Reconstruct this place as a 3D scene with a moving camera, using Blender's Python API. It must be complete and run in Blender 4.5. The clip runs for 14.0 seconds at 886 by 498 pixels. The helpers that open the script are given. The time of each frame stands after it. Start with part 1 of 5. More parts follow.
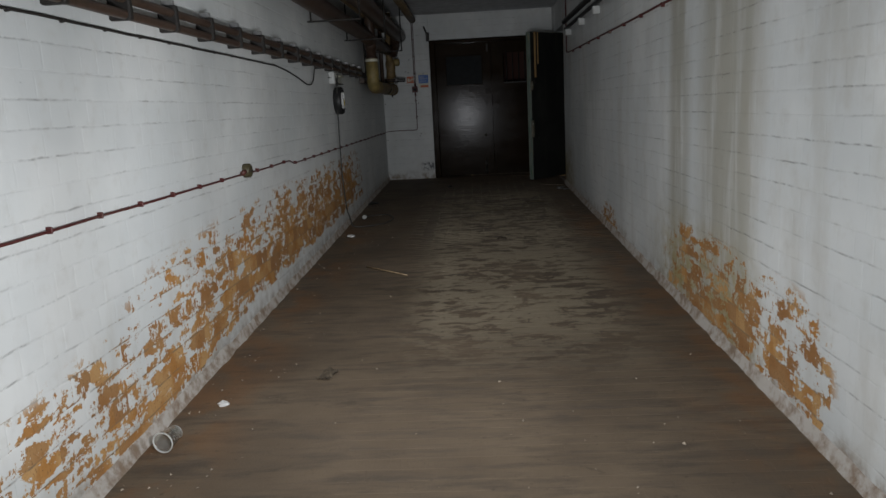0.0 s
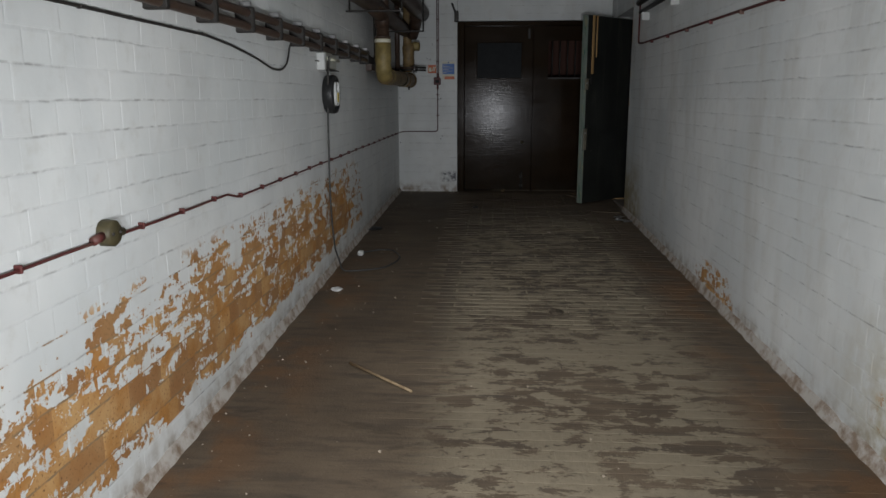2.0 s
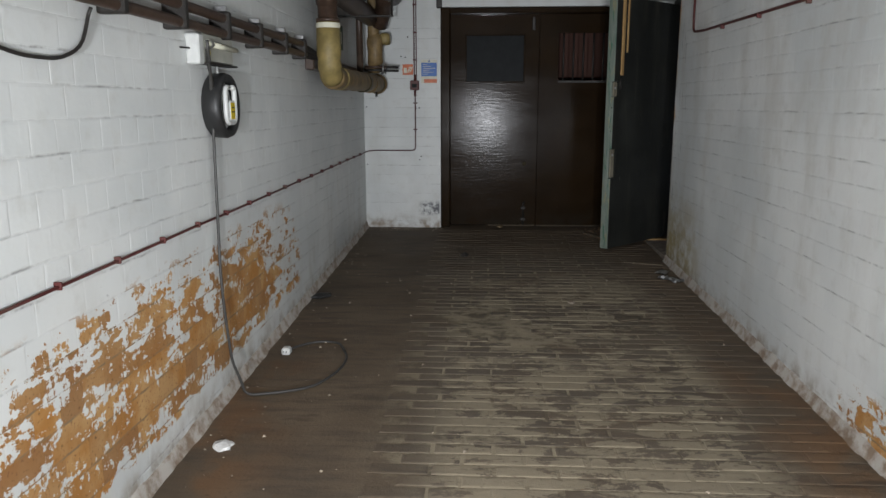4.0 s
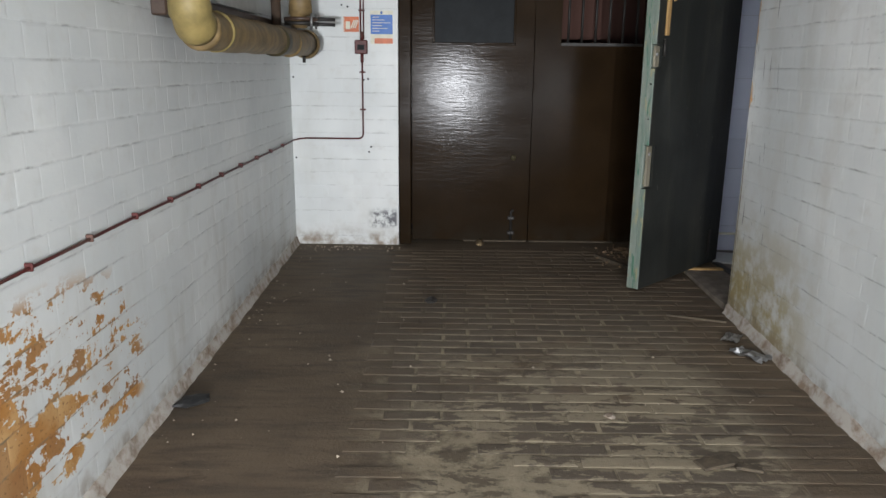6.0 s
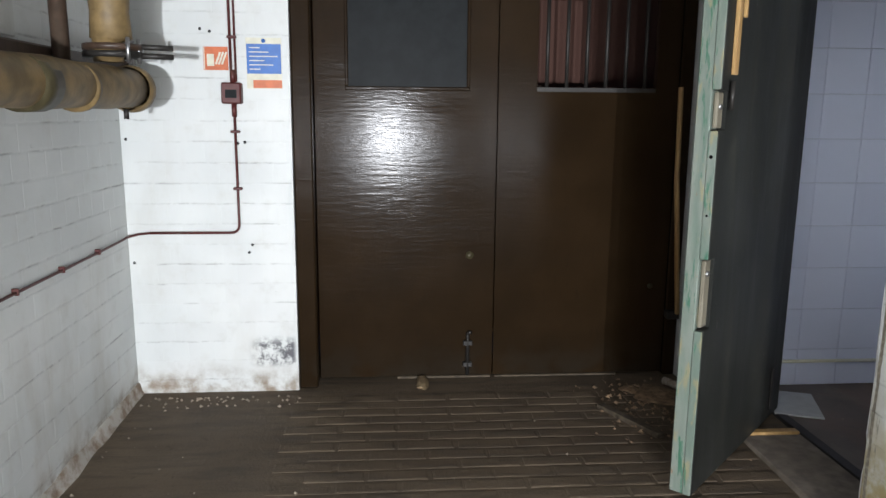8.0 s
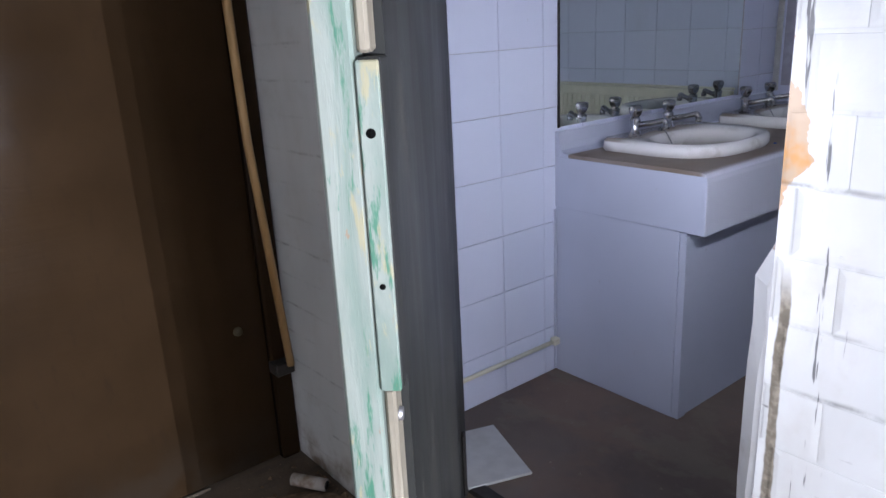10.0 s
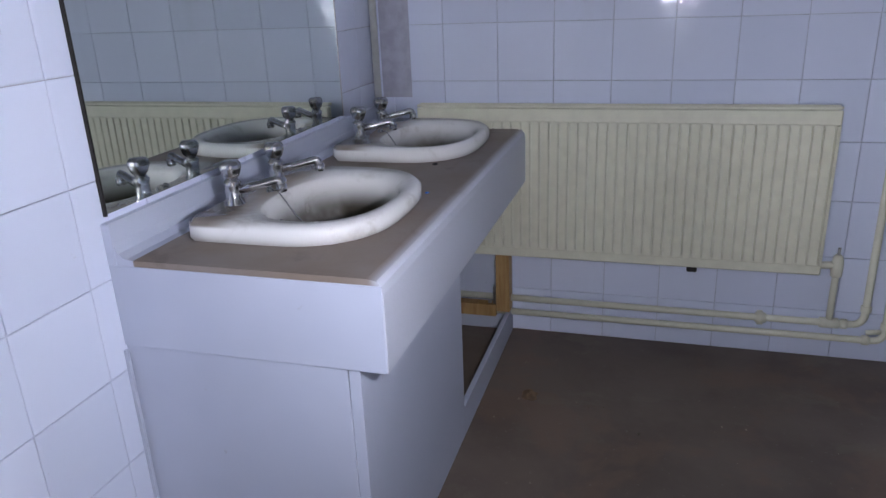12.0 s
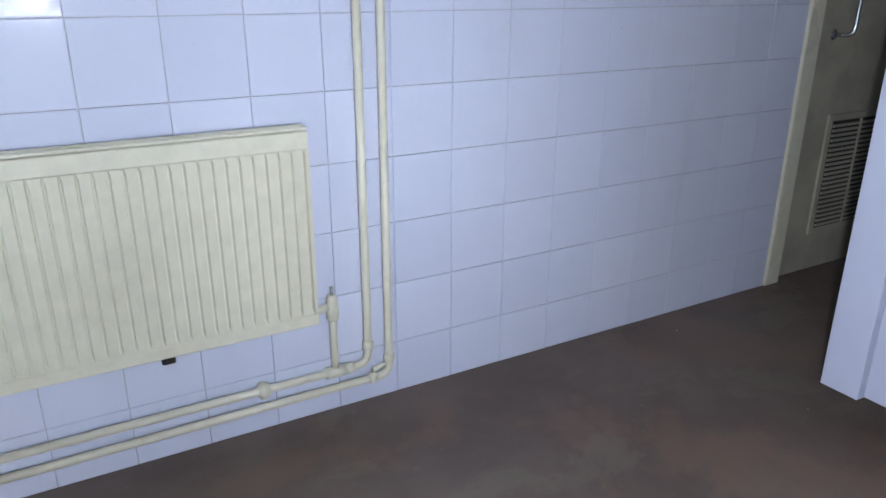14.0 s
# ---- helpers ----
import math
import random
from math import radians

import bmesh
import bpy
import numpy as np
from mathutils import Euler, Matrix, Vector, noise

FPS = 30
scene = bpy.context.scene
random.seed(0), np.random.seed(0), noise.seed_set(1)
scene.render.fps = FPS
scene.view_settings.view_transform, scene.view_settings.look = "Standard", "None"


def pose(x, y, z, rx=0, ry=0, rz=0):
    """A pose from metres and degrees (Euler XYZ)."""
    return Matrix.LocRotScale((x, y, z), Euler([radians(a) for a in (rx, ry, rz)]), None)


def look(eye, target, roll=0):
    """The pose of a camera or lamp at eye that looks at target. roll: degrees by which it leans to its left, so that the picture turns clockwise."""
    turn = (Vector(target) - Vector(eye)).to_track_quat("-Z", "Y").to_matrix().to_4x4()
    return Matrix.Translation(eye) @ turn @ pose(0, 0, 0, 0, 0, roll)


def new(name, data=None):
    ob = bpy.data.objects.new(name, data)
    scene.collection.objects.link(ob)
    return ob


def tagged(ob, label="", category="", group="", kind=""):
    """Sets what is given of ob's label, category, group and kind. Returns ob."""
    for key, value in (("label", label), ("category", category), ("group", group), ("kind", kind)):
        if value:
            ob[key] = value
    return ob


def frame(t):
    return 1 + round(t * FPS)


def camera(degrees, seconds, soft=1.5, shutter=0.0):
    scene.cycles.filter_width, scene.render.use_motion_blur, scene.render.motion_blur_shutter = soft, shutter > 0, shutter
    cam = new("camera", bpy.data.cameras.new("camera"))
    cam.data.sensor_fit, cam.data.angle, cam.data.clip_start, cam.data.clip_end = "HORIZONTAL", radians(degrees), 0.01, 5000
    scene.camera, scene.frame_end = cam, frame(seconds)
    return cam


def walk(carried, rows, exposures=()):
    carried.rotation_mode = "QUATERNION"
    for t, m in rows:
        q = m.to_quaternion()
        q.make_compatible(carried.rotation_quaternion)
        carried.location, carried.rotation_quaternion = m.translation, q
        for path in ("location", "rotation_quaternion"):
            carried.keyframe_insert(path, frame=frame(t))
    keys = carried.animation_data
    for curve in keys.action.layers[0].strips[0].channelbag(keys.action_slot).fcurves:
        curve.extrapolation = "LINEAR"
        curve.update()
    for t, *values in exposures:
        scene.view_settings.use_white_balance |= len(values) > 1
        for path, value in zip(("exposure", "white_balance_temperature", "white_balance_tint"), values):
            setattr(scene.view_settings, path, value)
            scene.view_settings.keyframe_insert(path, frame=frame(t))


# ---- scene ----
# seconds, eye, target, lean
PATH = [
    (0, (1.389, 2.605, 1.068), (1.286, 4.566, 0.688), -3.0),
    (0.5, (1.309, 3.15, 1.061), (1.105, 5.11, 0.724), -0.8),
    (1, (1.298, 3.658, 1.085), (1.029, 5.607, 0.728), 0.1),
    (1.5, (1.219, 4.224, 1.131), (0.926, 6.167, 0.758), -0.6),
    (2, (1.192, 4.783, 1.165), (1.057, 6.736, 0.759), -0.1),
    (2.5, (1.183, 5.336, 1.155), (1.118, 7.289, 0.729), -0.4),
    (5, (1.111, 7.945, 1.236), (0.982, 9.905, 0.862), 0.1),
    (5.5, (1.097, 8.444, 1.24), (1.027, 10.4, 0.828), 0.3),
    (6, (1.085, 8.909, 1.239), (1.073, 10.849, 0.756), 0.6),
    (6.5, (1.1, 9.395, 1.287), (1.013, 11.35, 0.874), -0.4),
    (7, (1.055, 9.872, 1.3), (1.037, 11.848, 0.99), 1.3),
    (9.3, (1.48, 11.693, 1.261), (2.102, 13.511, 0.707), -3.5),
    (9.5, (1.535, 11.852, 1.25), (2.301, 13.608, 0.675), -3.1),
    (10, (1.71, 12.231, 1.282), (2.901, 13.724, 0.689), -2.9),
    (10.5, (1.918, 12.522, 1.285), (3.416, 13.718, 0.713), -2.9),
    (11, (2.076, 12.744, 1.32), (3.811, 13.589, 0.794), -1.1),
    (11.5, (2.249, 12.833, 1.339), (4.071, 13.458, 0.801), -0.7),
    (12, (2.481, 12.894, 1.32), (4.279, 13.448, 0.64), -2.4),
    (12.5, (2.645, 12.964, 1.311), (4.385, 13.199, 0.353), -5.1),
    (13, (2.848, 13.017, 1.293), (4.533, 12.678, 0.269), -1.5),
    (13.5, (2.98, 12.996, 1.273), (4.6, 12.317, 0.316), 2.7),
    (14, (3.22, 12.967, 1.271), (4.851, 12.04, 0.579), 0.2),
]
cam = camera(62.7, 14.0)
walk(cam, [(t, look(eye, target, roll)) for t, eye, target, roll in PATH],
     exposures=[(0.0, -0.6, 6500, 10), (0.5, -0.45, 6500, 10), (1.0, -0.20, 6500, 10), (1.5, 0.05, 6500, 10), (2.0, 0.28, 6500, 10), (2.5, 0.65, 6500, 10), (5.0, 2.05, 6500, 10), (6.0, 2.6, 6500, 10), (7.0, 2.85, 6500, 10), (8.0, 3.15, 6450, 10), (8.7, 3.6, 6200, 14),
                (9.3, 4.2, 5700, 20), (10.0, 4.2, 5950, 20), (10.5, 4.15, 6050, 20), (11.0, 4.4, 6450, 22), (11.6, 4.65, 6300, 22), (12.0, 4.7, 6100, 19), (12.6, 5.05, 6500, 15), (13.4, 5.8, 6250, 14), (14.0, 5.8, 6000, 14)])

# ---- light: the torch's beam at ten stations along the walk ----
world = bpy.data.worlds.new("world")
world.use_nodes = True
world.node_tree.nodes["Background"].inputs[0].default_value = (0.6, 0.7, 1.0, 1)
world.node_tree.nodes["Background"].inputs[1].default_value = 0.002
scene.world = world


def torch(eye, target, watts, cone=178, colour=(0.94, 0.97, 1.02)):
    data = bpy.data.lights.new("torch_beam", "SPOT")
    data.energy, data.spot_size, data.spot_blend = watts, radians(cone), 1.0
    data.shadow_soft_size, data.color = 0.012, colour
    ob = new("torch_beam", data)
    ob.matrix_world = look(eye, target)


# the passage
torch((1.27, 3.60, 0.77), (0.98, 7.01, 0.14), 240.0)
torch((1.08, 4.90, 0.83), (1.05, 8.32, 0.12), 83.0)
torch((1.06, 6.20, 0.86), (1.02, 9.62, 0.16), 30.0)
torch((1.12, 7.50, 0.90), (1.00, 10.93, 0.24), 18.0)
torch((1.09, 8.70, 0.93), (1.05, 12.10, 0.15), 7.5)
torch((1.10, 9.90, 0.98), (1.20, 13.34, 0.35), 3.0)
torch((1.40, 11.30, 1.04), (2.10, 14.44, 0.40), 1.5)
# the doorway and the washroom
torch((2.25, 12.84, 1.15), (3.40, 13.20, 0.90), 0.45, 160)
torch((2.95, 12.84, 1.20), (4.60, 13.70, 1.15), 1.90, 140)
torch((3.25, 12.82, 1.00), (5.10, 9.80, 0.80), 2.20, 124)

# ---- node helpers ----


class Mat:
    def __init__(self, name, rough=0.6, metal=0.0):
        self.m = bpy.data.materials.new(name)
        self.m.use_nodes = True
        self.t = self.m.node_tree
        self.b = self.t.nodes["Principled BSDF"]
        self.b.inputs["Roughness"].default_value = rough
        self.b.inputs["Metallic"].default_value = metal
        self.geo = self.t.nodes.new("ShaderNodeNewGeometry")
        self.pos = self.geo.outputs["Position"]

    def put(self, sock, v):
        if isinstance(v, bpy.types.NodeSocket):
            self.t.links.new(v, sock)
        elif isinstance(v, (tuple, list)) and len(v) == 3 and sock.type == "RGBA":
            sock.default_value = (*v, 1)
        else:
            sock.default_value = v

    def math(self, op, a, b=0.0, clamp=False):
        n = self.t.nodes.new("ShaderNodeMath")
        n.operation, n.use_clamp = op, clamp
        self.put(n.inputs[0], a)
        self.put(n.inputs[1], b)
        return n.outputs[0]

    def noise(self, scale, detail=4.0, rough=0.55, stretch=None, warp=0.0):
        vec = self.pos
        if stretch:
            k = self.t.nodes.new("ShaderNodeMapping")
            k.inputs["Scale"].default_value = stretch
            self.put(k.inputs["Vector"], vec)
            vec = k.outputs[0]
        n = self.t.nodes.new("ShaderNodeTexNoise")
        self.put(n.inputs["Vector"], vec)
        n.inputs["Scale"].default_value, n.inputs["Detail"].default_value = scale, detail
        n.inputs["Roughness"].default_value, n.inputs["Distortion"].default_value = rough, warp
        return n.outputs["Fac"]

    def step(self, v, lo, hi):
        n = self.t.nodes.new("ShaderNodeMapRange")
        n.interpolation_type = "SMOOTHSTEP"
        self.put(n.inputs["Value"], v)
        n.inputs["From Min"].default_value, n.inputs["From Max"].default_value = lo, hi
        return n.outputs["Result"]

    def axis(self, i):
        n = self.t.nodes.new("ShaderNodeSeparateXYZ")
        self.put(n.inputs[0], self.pos)
        return n.outputs[i]

    def band(self, v, a, b, c, d):
        return self.math("MULTIPLY", self.step(v, a, b), self.math("SUBTRACT", 1.0, self.step(v, c, d)))

    def mix(self, f, a, b):
        n = self.t.nodes.new("ShaderNodeMix")
        n.data_type = "RGBA"
        self.put(n.inputs[0], f)
        self.put(n.inputs[6], a)
        self.put(n.inputs[7], b)
        return n.outputs[2]

    def piece(self):
        """A random number of each piece, joined or single."""
        o = self.t.nodes.new("ShaderNodeObjectInfo")
        return self.math("FRACT", self.math("ADD", o.outputs["Random"], self.geo.outputs["Random Per Island"]))

    def bump(self, h, dist=0.004, strength=0.6):
        n = self.t.nodes.new("ShaderNodeBump")
        n.inputs["Distance"].default_value, n.inputs["Strength"].default_value = dist, strength
        self.put(n.inputs["Height"], h)
        self.put(self.b.inputs["Normal"], n.outputs[0])

    def out(self, colour, rough=None):
        self.put(self.b.inputs["Base Color"], colour)
        if rough is not None:
            self.put(self.b.inputs["Roughness"], rough)
        return self.m


def plain(name, colour, rough=0.6, metal=0.0, vary=0.25, scale=30.0, dirt=0.0, bump=0.0006, gloss=0.4):
    """A paint or solid with grain, grime and fine relief."""
    k = Mat(name, rough, metal)
    k.b.inputs["Specular IOR Level"].default_value = gloss
    n, big = k.noise(scale, 5), k.noise(scale / 9, 3)
    dark = tuple(c * (1 - vary) for c in colour)
    c = k.mix(k.step(n, 0.3, 0.7), dark, colour)
    c = k.mix(k.math("MULTIPLY", k.step(big, 0.5, 0.75), dirt), c, (0.12, 0.095, 0.07))
    k.bump(n, bump)
    return k.out(c, k.math("ADD", rough - 0.08, k.math("MULTIPLY", big, 0.16)))


def white_brick(name, side):
    """Thick old white paint on brick, flaking off low down; side: 0 sound wall, 1 west wall, 2 east wall."""
    k = Mat(name, 0.55)
    k.b.inputs["Specular IOR Level"].default_value = 0.3
    y, z, rnd = k.axis(1), k.axis(2), k.piece()
    h = k.math("SUBTRACT", z, k.math("MULTIPLY", k.math("SUBTRACT", y, 14.0), 0.024))
    fine, mid, big = k.noise(60, 5), k.noise(11, 5, 0.6), k.noise(1.3, 3)
    paint = k.mix(k.step(big, 0.35, 0.7), (0.54, 0.56, 0.55), (0.66, 0.67, 0.65))
    paint = k.mix(k.math("MULTIPLY", k.step(mid, 0.5, 0.8), 0.45), paint, (0.46, 0.45, 0.41))
    paint = k.mix(k.math("MULTIPLY", rnd, 0.14), paint, (0.5, 0.5, 0.5))
    brick = k.mix(k.step(k.noise(7, 4), 0.35, 0.65), (0.36, 0.165, 0.042), (0.48, 0.29, 0.12))
    brick = k.mix(k.math("MULTIPLY", k.math("FRACT", k.math("MULTIPLY", rnd, 7.3)), 0.75), brick, (0.23, 0.115, 0.05))
    brick = k.mix(k.step(k.noise(90, 3), 0.55, 0.75), brick, (0.14, 0.07, 0.03))
    if side == 1:
        lift = k.math("SUBTRACT", h, k.math("MULTIPLY", k.step(y, 5.4, 7.2), 0.11))
        low = k.math("MULTIPLY", k.band(lift, 0.02, 0.08, 0.14, 0.60), k.band(y, 3.4, 4.6, 10.4, 11.6))
        # scattered flakes reach higher further along the wall
        rise = k.step(y, 4.2, 7.2)
        high = k.math("MULTIPLY", k.math("MULTIPLY", k.band(h, 0.10, 0.3, 0.5, 0.84), rise), k.band(y, 4.5, 5.4, 10.4, 11.6))
        v = k.math("ADD", k.math("MULTIPLY", low, 0.34), k.math("MULTIPLY", high, 0.27))
    elif side == 2:
        v = k.math("MULTIPLY", k.band(h, 0.02, 0.08, 0.20, 0.62), k.band(y, 4.9, 5.5, 6.6, 7.6))
        v = k.math("ADD", v, k.math("MULTIPLY", k.band(h, -0.1, 0.0, 0.05, 0.30), k.math("MULTIPLY", k.band(y, 8.9, 9.2, 9.6, 9.9), 0.7)))
        v = k.math("MULTIPLY", v, 0.42)
    else:
        v = 0.0
    patch = k.math("MULTIPLY", k.step(k.noise(8.5, 6, 0.68, (1, 0.8, 2.0), 0.35), 0.38, 0.62), 0.54)
    patch = k.math("ADD", patch, k.math("MULTIPLY", k.step(k.noise(30, 5, 0.68, (1, 1.3, 0.7)), 0.36, 0.64), 0.30))
    patch = k.math("ADD", patch, k.math("MULTIPLY", k.step(k.noise(3.4, 2), 0.36, 0.64), 0.22))
    patch = k.math("ADD", patch, k.math("MULTIPLY", rnd, 0.32))
    worn = k.step(v, 0.03, 0.10) if side else 0.0
    bare = k.math("MULTIPLY", worn, k.step(k.math("ADD", v, patch), 0.985, 1.005)) if side else 0.0
    lip = k.math("MULTIPLY", worn, k.step(k.math("ADD", v, patch), 0.93, 0.985)) if side else 0.0
    # damp stains with shapes of their own
    stain = k.math("MULTIPLY", k.step(k.noise(4.0, 5, 0.6, (1, 1, 0.35)), 0.46, 0.72), 0.55)
    if side == 2:
        run = k.math("ADD", k.band(y, 6.75, 7.0, 7.15, 7.35), k.band(y, 5.7, 6.0, 6.4, 6.8))
        run = k.math("MULTIPLY", run, k.step(k.noise(6, 5, 0.6, (1, 1, 0.12)), 0.25, 0.55))
        paint = k.mix(k.math("MULTIPLY", run, 0.6), paint, (0.22, 0.195, 0.125))
        foot = k.math("MULTIPLY", k.band(h, -0.5, -0.1, 0.15, 0.7), k.math("ADD", k.band(y, 5.6, 6.0, 7.0, 7.8), k.band(y, 11.6, 12.2, 12.9, 13.3)))
        paint = k.mix(k.math("MULTIPLY", foot, k.step(mid, 0.3, 0.6)), paint, (0.30, 0.24, 0.10))
        stain = k.math("MULTIPLY", stain, 0.6)
    elif side == 1:
        stain = k.math("MULTIPLY", stain, k.step(k.math("SUBTRACT", 1.2, h), 0.2, 1.0))
    else:
        stain = k.math("MULTIPLY", stain, 0.35)
        scuff = k.math("MULTIPLY", k.band(k.axis(0), 0.50, 0.58, 0.71, 0.735), k.band(z, 0.11, 0.15, 0.22, 0.28))
        paint = k.mix(k.math("MULTIPLY", scuff, k.step(k.noise(19, 5, 0.7), 0.42, 0.58)), paint, (0.10, 0.10, 0.11))
    paint = k.mix(stain, paint, (0.36, 0.33, 0.27))
    # black scuffs and mould in broken strokes
    mould = k.math("MULTIPLY", k.step(k.noise(23, 6, 0.7, (1, 0.5, 1.5)), 0.66, 0.74), k.step(k.noise(2.2, 2), 0.5, 0.62))
    paint = k.mix(k.math("MULTIPLY", mould, 0.75), paint, (0.06, 0.055, 0.05))
    if side == 2:
        # scratches, a raw mortar strip and broken plaster along the doorway's arris
        stroke = k.math("MULTIPLY", k.step(k.noise(21, 4, 0.6, (1, 2.6, 0.22)), 0.64, 0.68), k.step(y, 12.1, 12.4))
        paint = k.mix(k.math("MULTIPLY", stroke, 0.8), paint, (0.05, 0.05, 0.055))
        wob = k.math("ADD", y, k.math("MULTIPLY", k.math("SUBTRACT", k.noise(8, 4, 0.6), 0.5), 0.022))
        strip = k.math("MULTIPLY", k.band(wob, 12.634, 12.637, 12.648, 12.651), k.math("SUBTRACT", 1.0, k.step(z, 0.90, 0.98)))
        paint = k.mix(strip, paint, k.mix(k.step(k.noise(70, 3), 0.4, 0.7), (0.17, 0.15, 0.115), (0.30, 0.27, 0.21)))
        rim = k.math("ADD", y, k.math("MULTIPLY", k.math("SUBTRACT", k.noise(7, 5, 0.6), 0.5), 0.16))
        rim = k.math("ADD", k.math("MULTIPLY", k.step(rim, 12.643, 12.646), k.step(z, 0.98, 1.02)), k.step(rim, 12.69, 12.693), True)
        paint = k.mix(rim, paint, k.mix(k.step(k.noise(11, 4), 0.45, 0.58), (0.45, 0.34, 0.23), (0.52, 0.27, 0.09)))
    bed = k.math("FRACT", k.math("DIVIDE", k.math("ADD", k.math("ADD", z, 0.395), k.math("MULTIPLY", k.math("SUBTRACT", k.noise(7, 3), 0.5), 0.016)), 0.0915))
    bed = k.math("ADD", k.math("SUBTRACT", 1.0, k.step(bed, 0.0, 0.075)), k.step(bed, 0.94, 1.0))
    gap = k.math("MULTIPLY", bed, k.math("MULTIPLY", k.step(k.noise(2.3, 5, 0.65, (1, 1, 3.3)), 0.40, 0.64), k.step(k.noise(17, 5, 0.7), 0.38, 0.62)))
    paint = k.mix(k.math("MULTIPLY", gap, 0.6 if side else 0.5), paint, (0.07, 0.065, 0.06))
    foot_line = k.math("SUBTRACT", 1.0, k.step(h, 0.02, 0.16))
    paint = k.mix(k.math("MULTIPLY", foot_line, k.step(mid, 0.35, 0.7)), paint, (0.22, 0.17, 0.12))
    paint = k.mix(k.math("MULTIPLY", lip, 0.35), paint, (0.5, 0.44, 0.33))
    brick = k.mix(k.math("MULTIPLY", bed, k.step(k.noise(14, 4), 0.35, 0.6)), brick, (0.19, 0.135, 0.08))
    c = k.mix(bare, paint, brick)
    relief = k.math("ADD", k.math("MULTIPLY", fine, 0.22), k.math("ADD", k.math("MULTIPLY", mid, 0.6), k.math("MULTIPLY", k.noise(5, 3, 0.5, (1, 1.6, 0.8)), 1.1)))
    if side:
        relief = k.math("SUBTRACT", relief, k.math("MULTIPLY", bare, 0.8))
    relief = k.math("SUBTRACT", relief, k.math("MULTIPLY", gap, 0.5))
    # sags and runs of thick paint
    sag = k.step(k.noise(15, 3, 0.5, (1, 1.6, 0.42)), 0.60, 0.72)
    relief = k.math("ADD", relief, k.math("MULTIPLY", sag, 0.15))
    k.bump(relief, 0.0045, 0.42)
    return k.out(c, k.math("ADD", 0.42, k.math("MULTIPLY", bare, 0.4) if side else 0.05))


def floor_mat(name, joint):
    """Trodden dirt over brick paving: the brick's own tone, or the sand in its joints, shows where the film is thin."""
    k = Mat(name, 0.6)
    x, y, rnd = k.axis(0), k.axis(1), k.piece()
    streak = k.noise(7, 6, 0.66, (0.45, 2.3, 1), 0.3)
    dirt = k.mix(k.step(k.noise(1.4, 4), 0.35, 0.7), (0.096, 0.071, 0.048), (0.136, 0.102, 0.069))
    dirt = k.mix(k.step(streak, 0.42, 0.70), dirt, (0.074, 0.058, 0.043))
    if joint:
        own = k.mix(k.step(k.noise(9, 6, 0.65), 0.40, 0.60), (0.105, 0.085, 0.060), (0.29, 0.245, 0.17))
    else:
        own = k.mix(rnd, (0.088, 0.072, 0.055), (0.128, 0.104, 0.077))
    thin = k.math("MULTIPLY", k.band(x, 0.62, 1.0, 2.05, 2.42), k.band(y, 7.8, 9.8, 12.3, 13.3))
    thin = k.math("MULTIPLY", thin, k.step(k.noise(2.3, 5, 0.6, (0.8, 1.2, 1)), 0.30, 0.54))
    c = k.mix(k.math("MULTIPLY", thin, 0.9), dirt, own)
    # drifts of pale sand
    sand = k.math("ADD", k.noise(7.5, 8, 0.72, (0.75, 1.5, 1), 0.3), k.math("MULTIPLY", k.noise(1.2, 3), 0.40))
    sand = k.math("ADD", sand, k.math("MULTIPLY", rnd, 0.05 if not joint else 0.0))
    near = k.math("MULTIPLY", k.band(x, 0.80, 1.15, 2.05, 2.45), k.band(y, 5.6, 7.2, 8.9, 9.6))
    far = k.math("MULTIPLY", k.band(x, 0.85, 1.1, 2.1, 2.35), k.band(y, 8.9, 9.5, 11.4, 12.6))
    near = k.math("MULTIPLY", near, k.step(sand, 0.675, 0.72))
    far = k.math("MULTIPLY", far, k.step(sand, 0.705, 0.735))
    c = k.mix(k.math("MULTIPLY", k.math("ADD", near, far, True), 0.8), c, k.mix(k.noise(30, 4), (0.20, 0.166, 0.115), (0.285, 0.24, 0.168)))
    # rust-stained margins along both walls
    edge = k.math("ADD", k.math("SUBTRACT", 1.0, k.step(x, 0.10, 0.50)), k.step(x, 2.10, 2.55))
    edge = k.math("MULTIPLY", edge, k.math("MULTIPLY", k.step(k.noise(3.5, 4), 0.40, 0.62), k.math("SUBTRACT", 1.0, k.step(y, 9.5, 11.5))))
    c = k.mix(k.math("MULTIPLY", edge, 0.6), c, (0.165, 0.083, 0.036))
    c = k.mix(k.math("MULTIPLY", k.step(k.noise(42, 4), 0.62, 0.76), 0.55), c, (0.032, 0.025, 0.019))
    c = k.mix(k.math("MULTIPLY", k.step(k.noise(4.6, 5, 0.7, (0.7, 1.4, 1), 0.4), 0.60, 0.68), 0.5), c, (0.048, 0.038, 0.028))
    k.bump(k.math("ADD", k.noise(22, 6), k.math("ADD", k.noise(90, 3), streak)), 0.0035, 0.55)
    k.b.inputs["Specular IOR Level"].default_value = 0.22
    return k.out(c, k.math("ADD", 0.52, k.math("MULTIPLY", k.noise(1.7, 3), 0.36)))


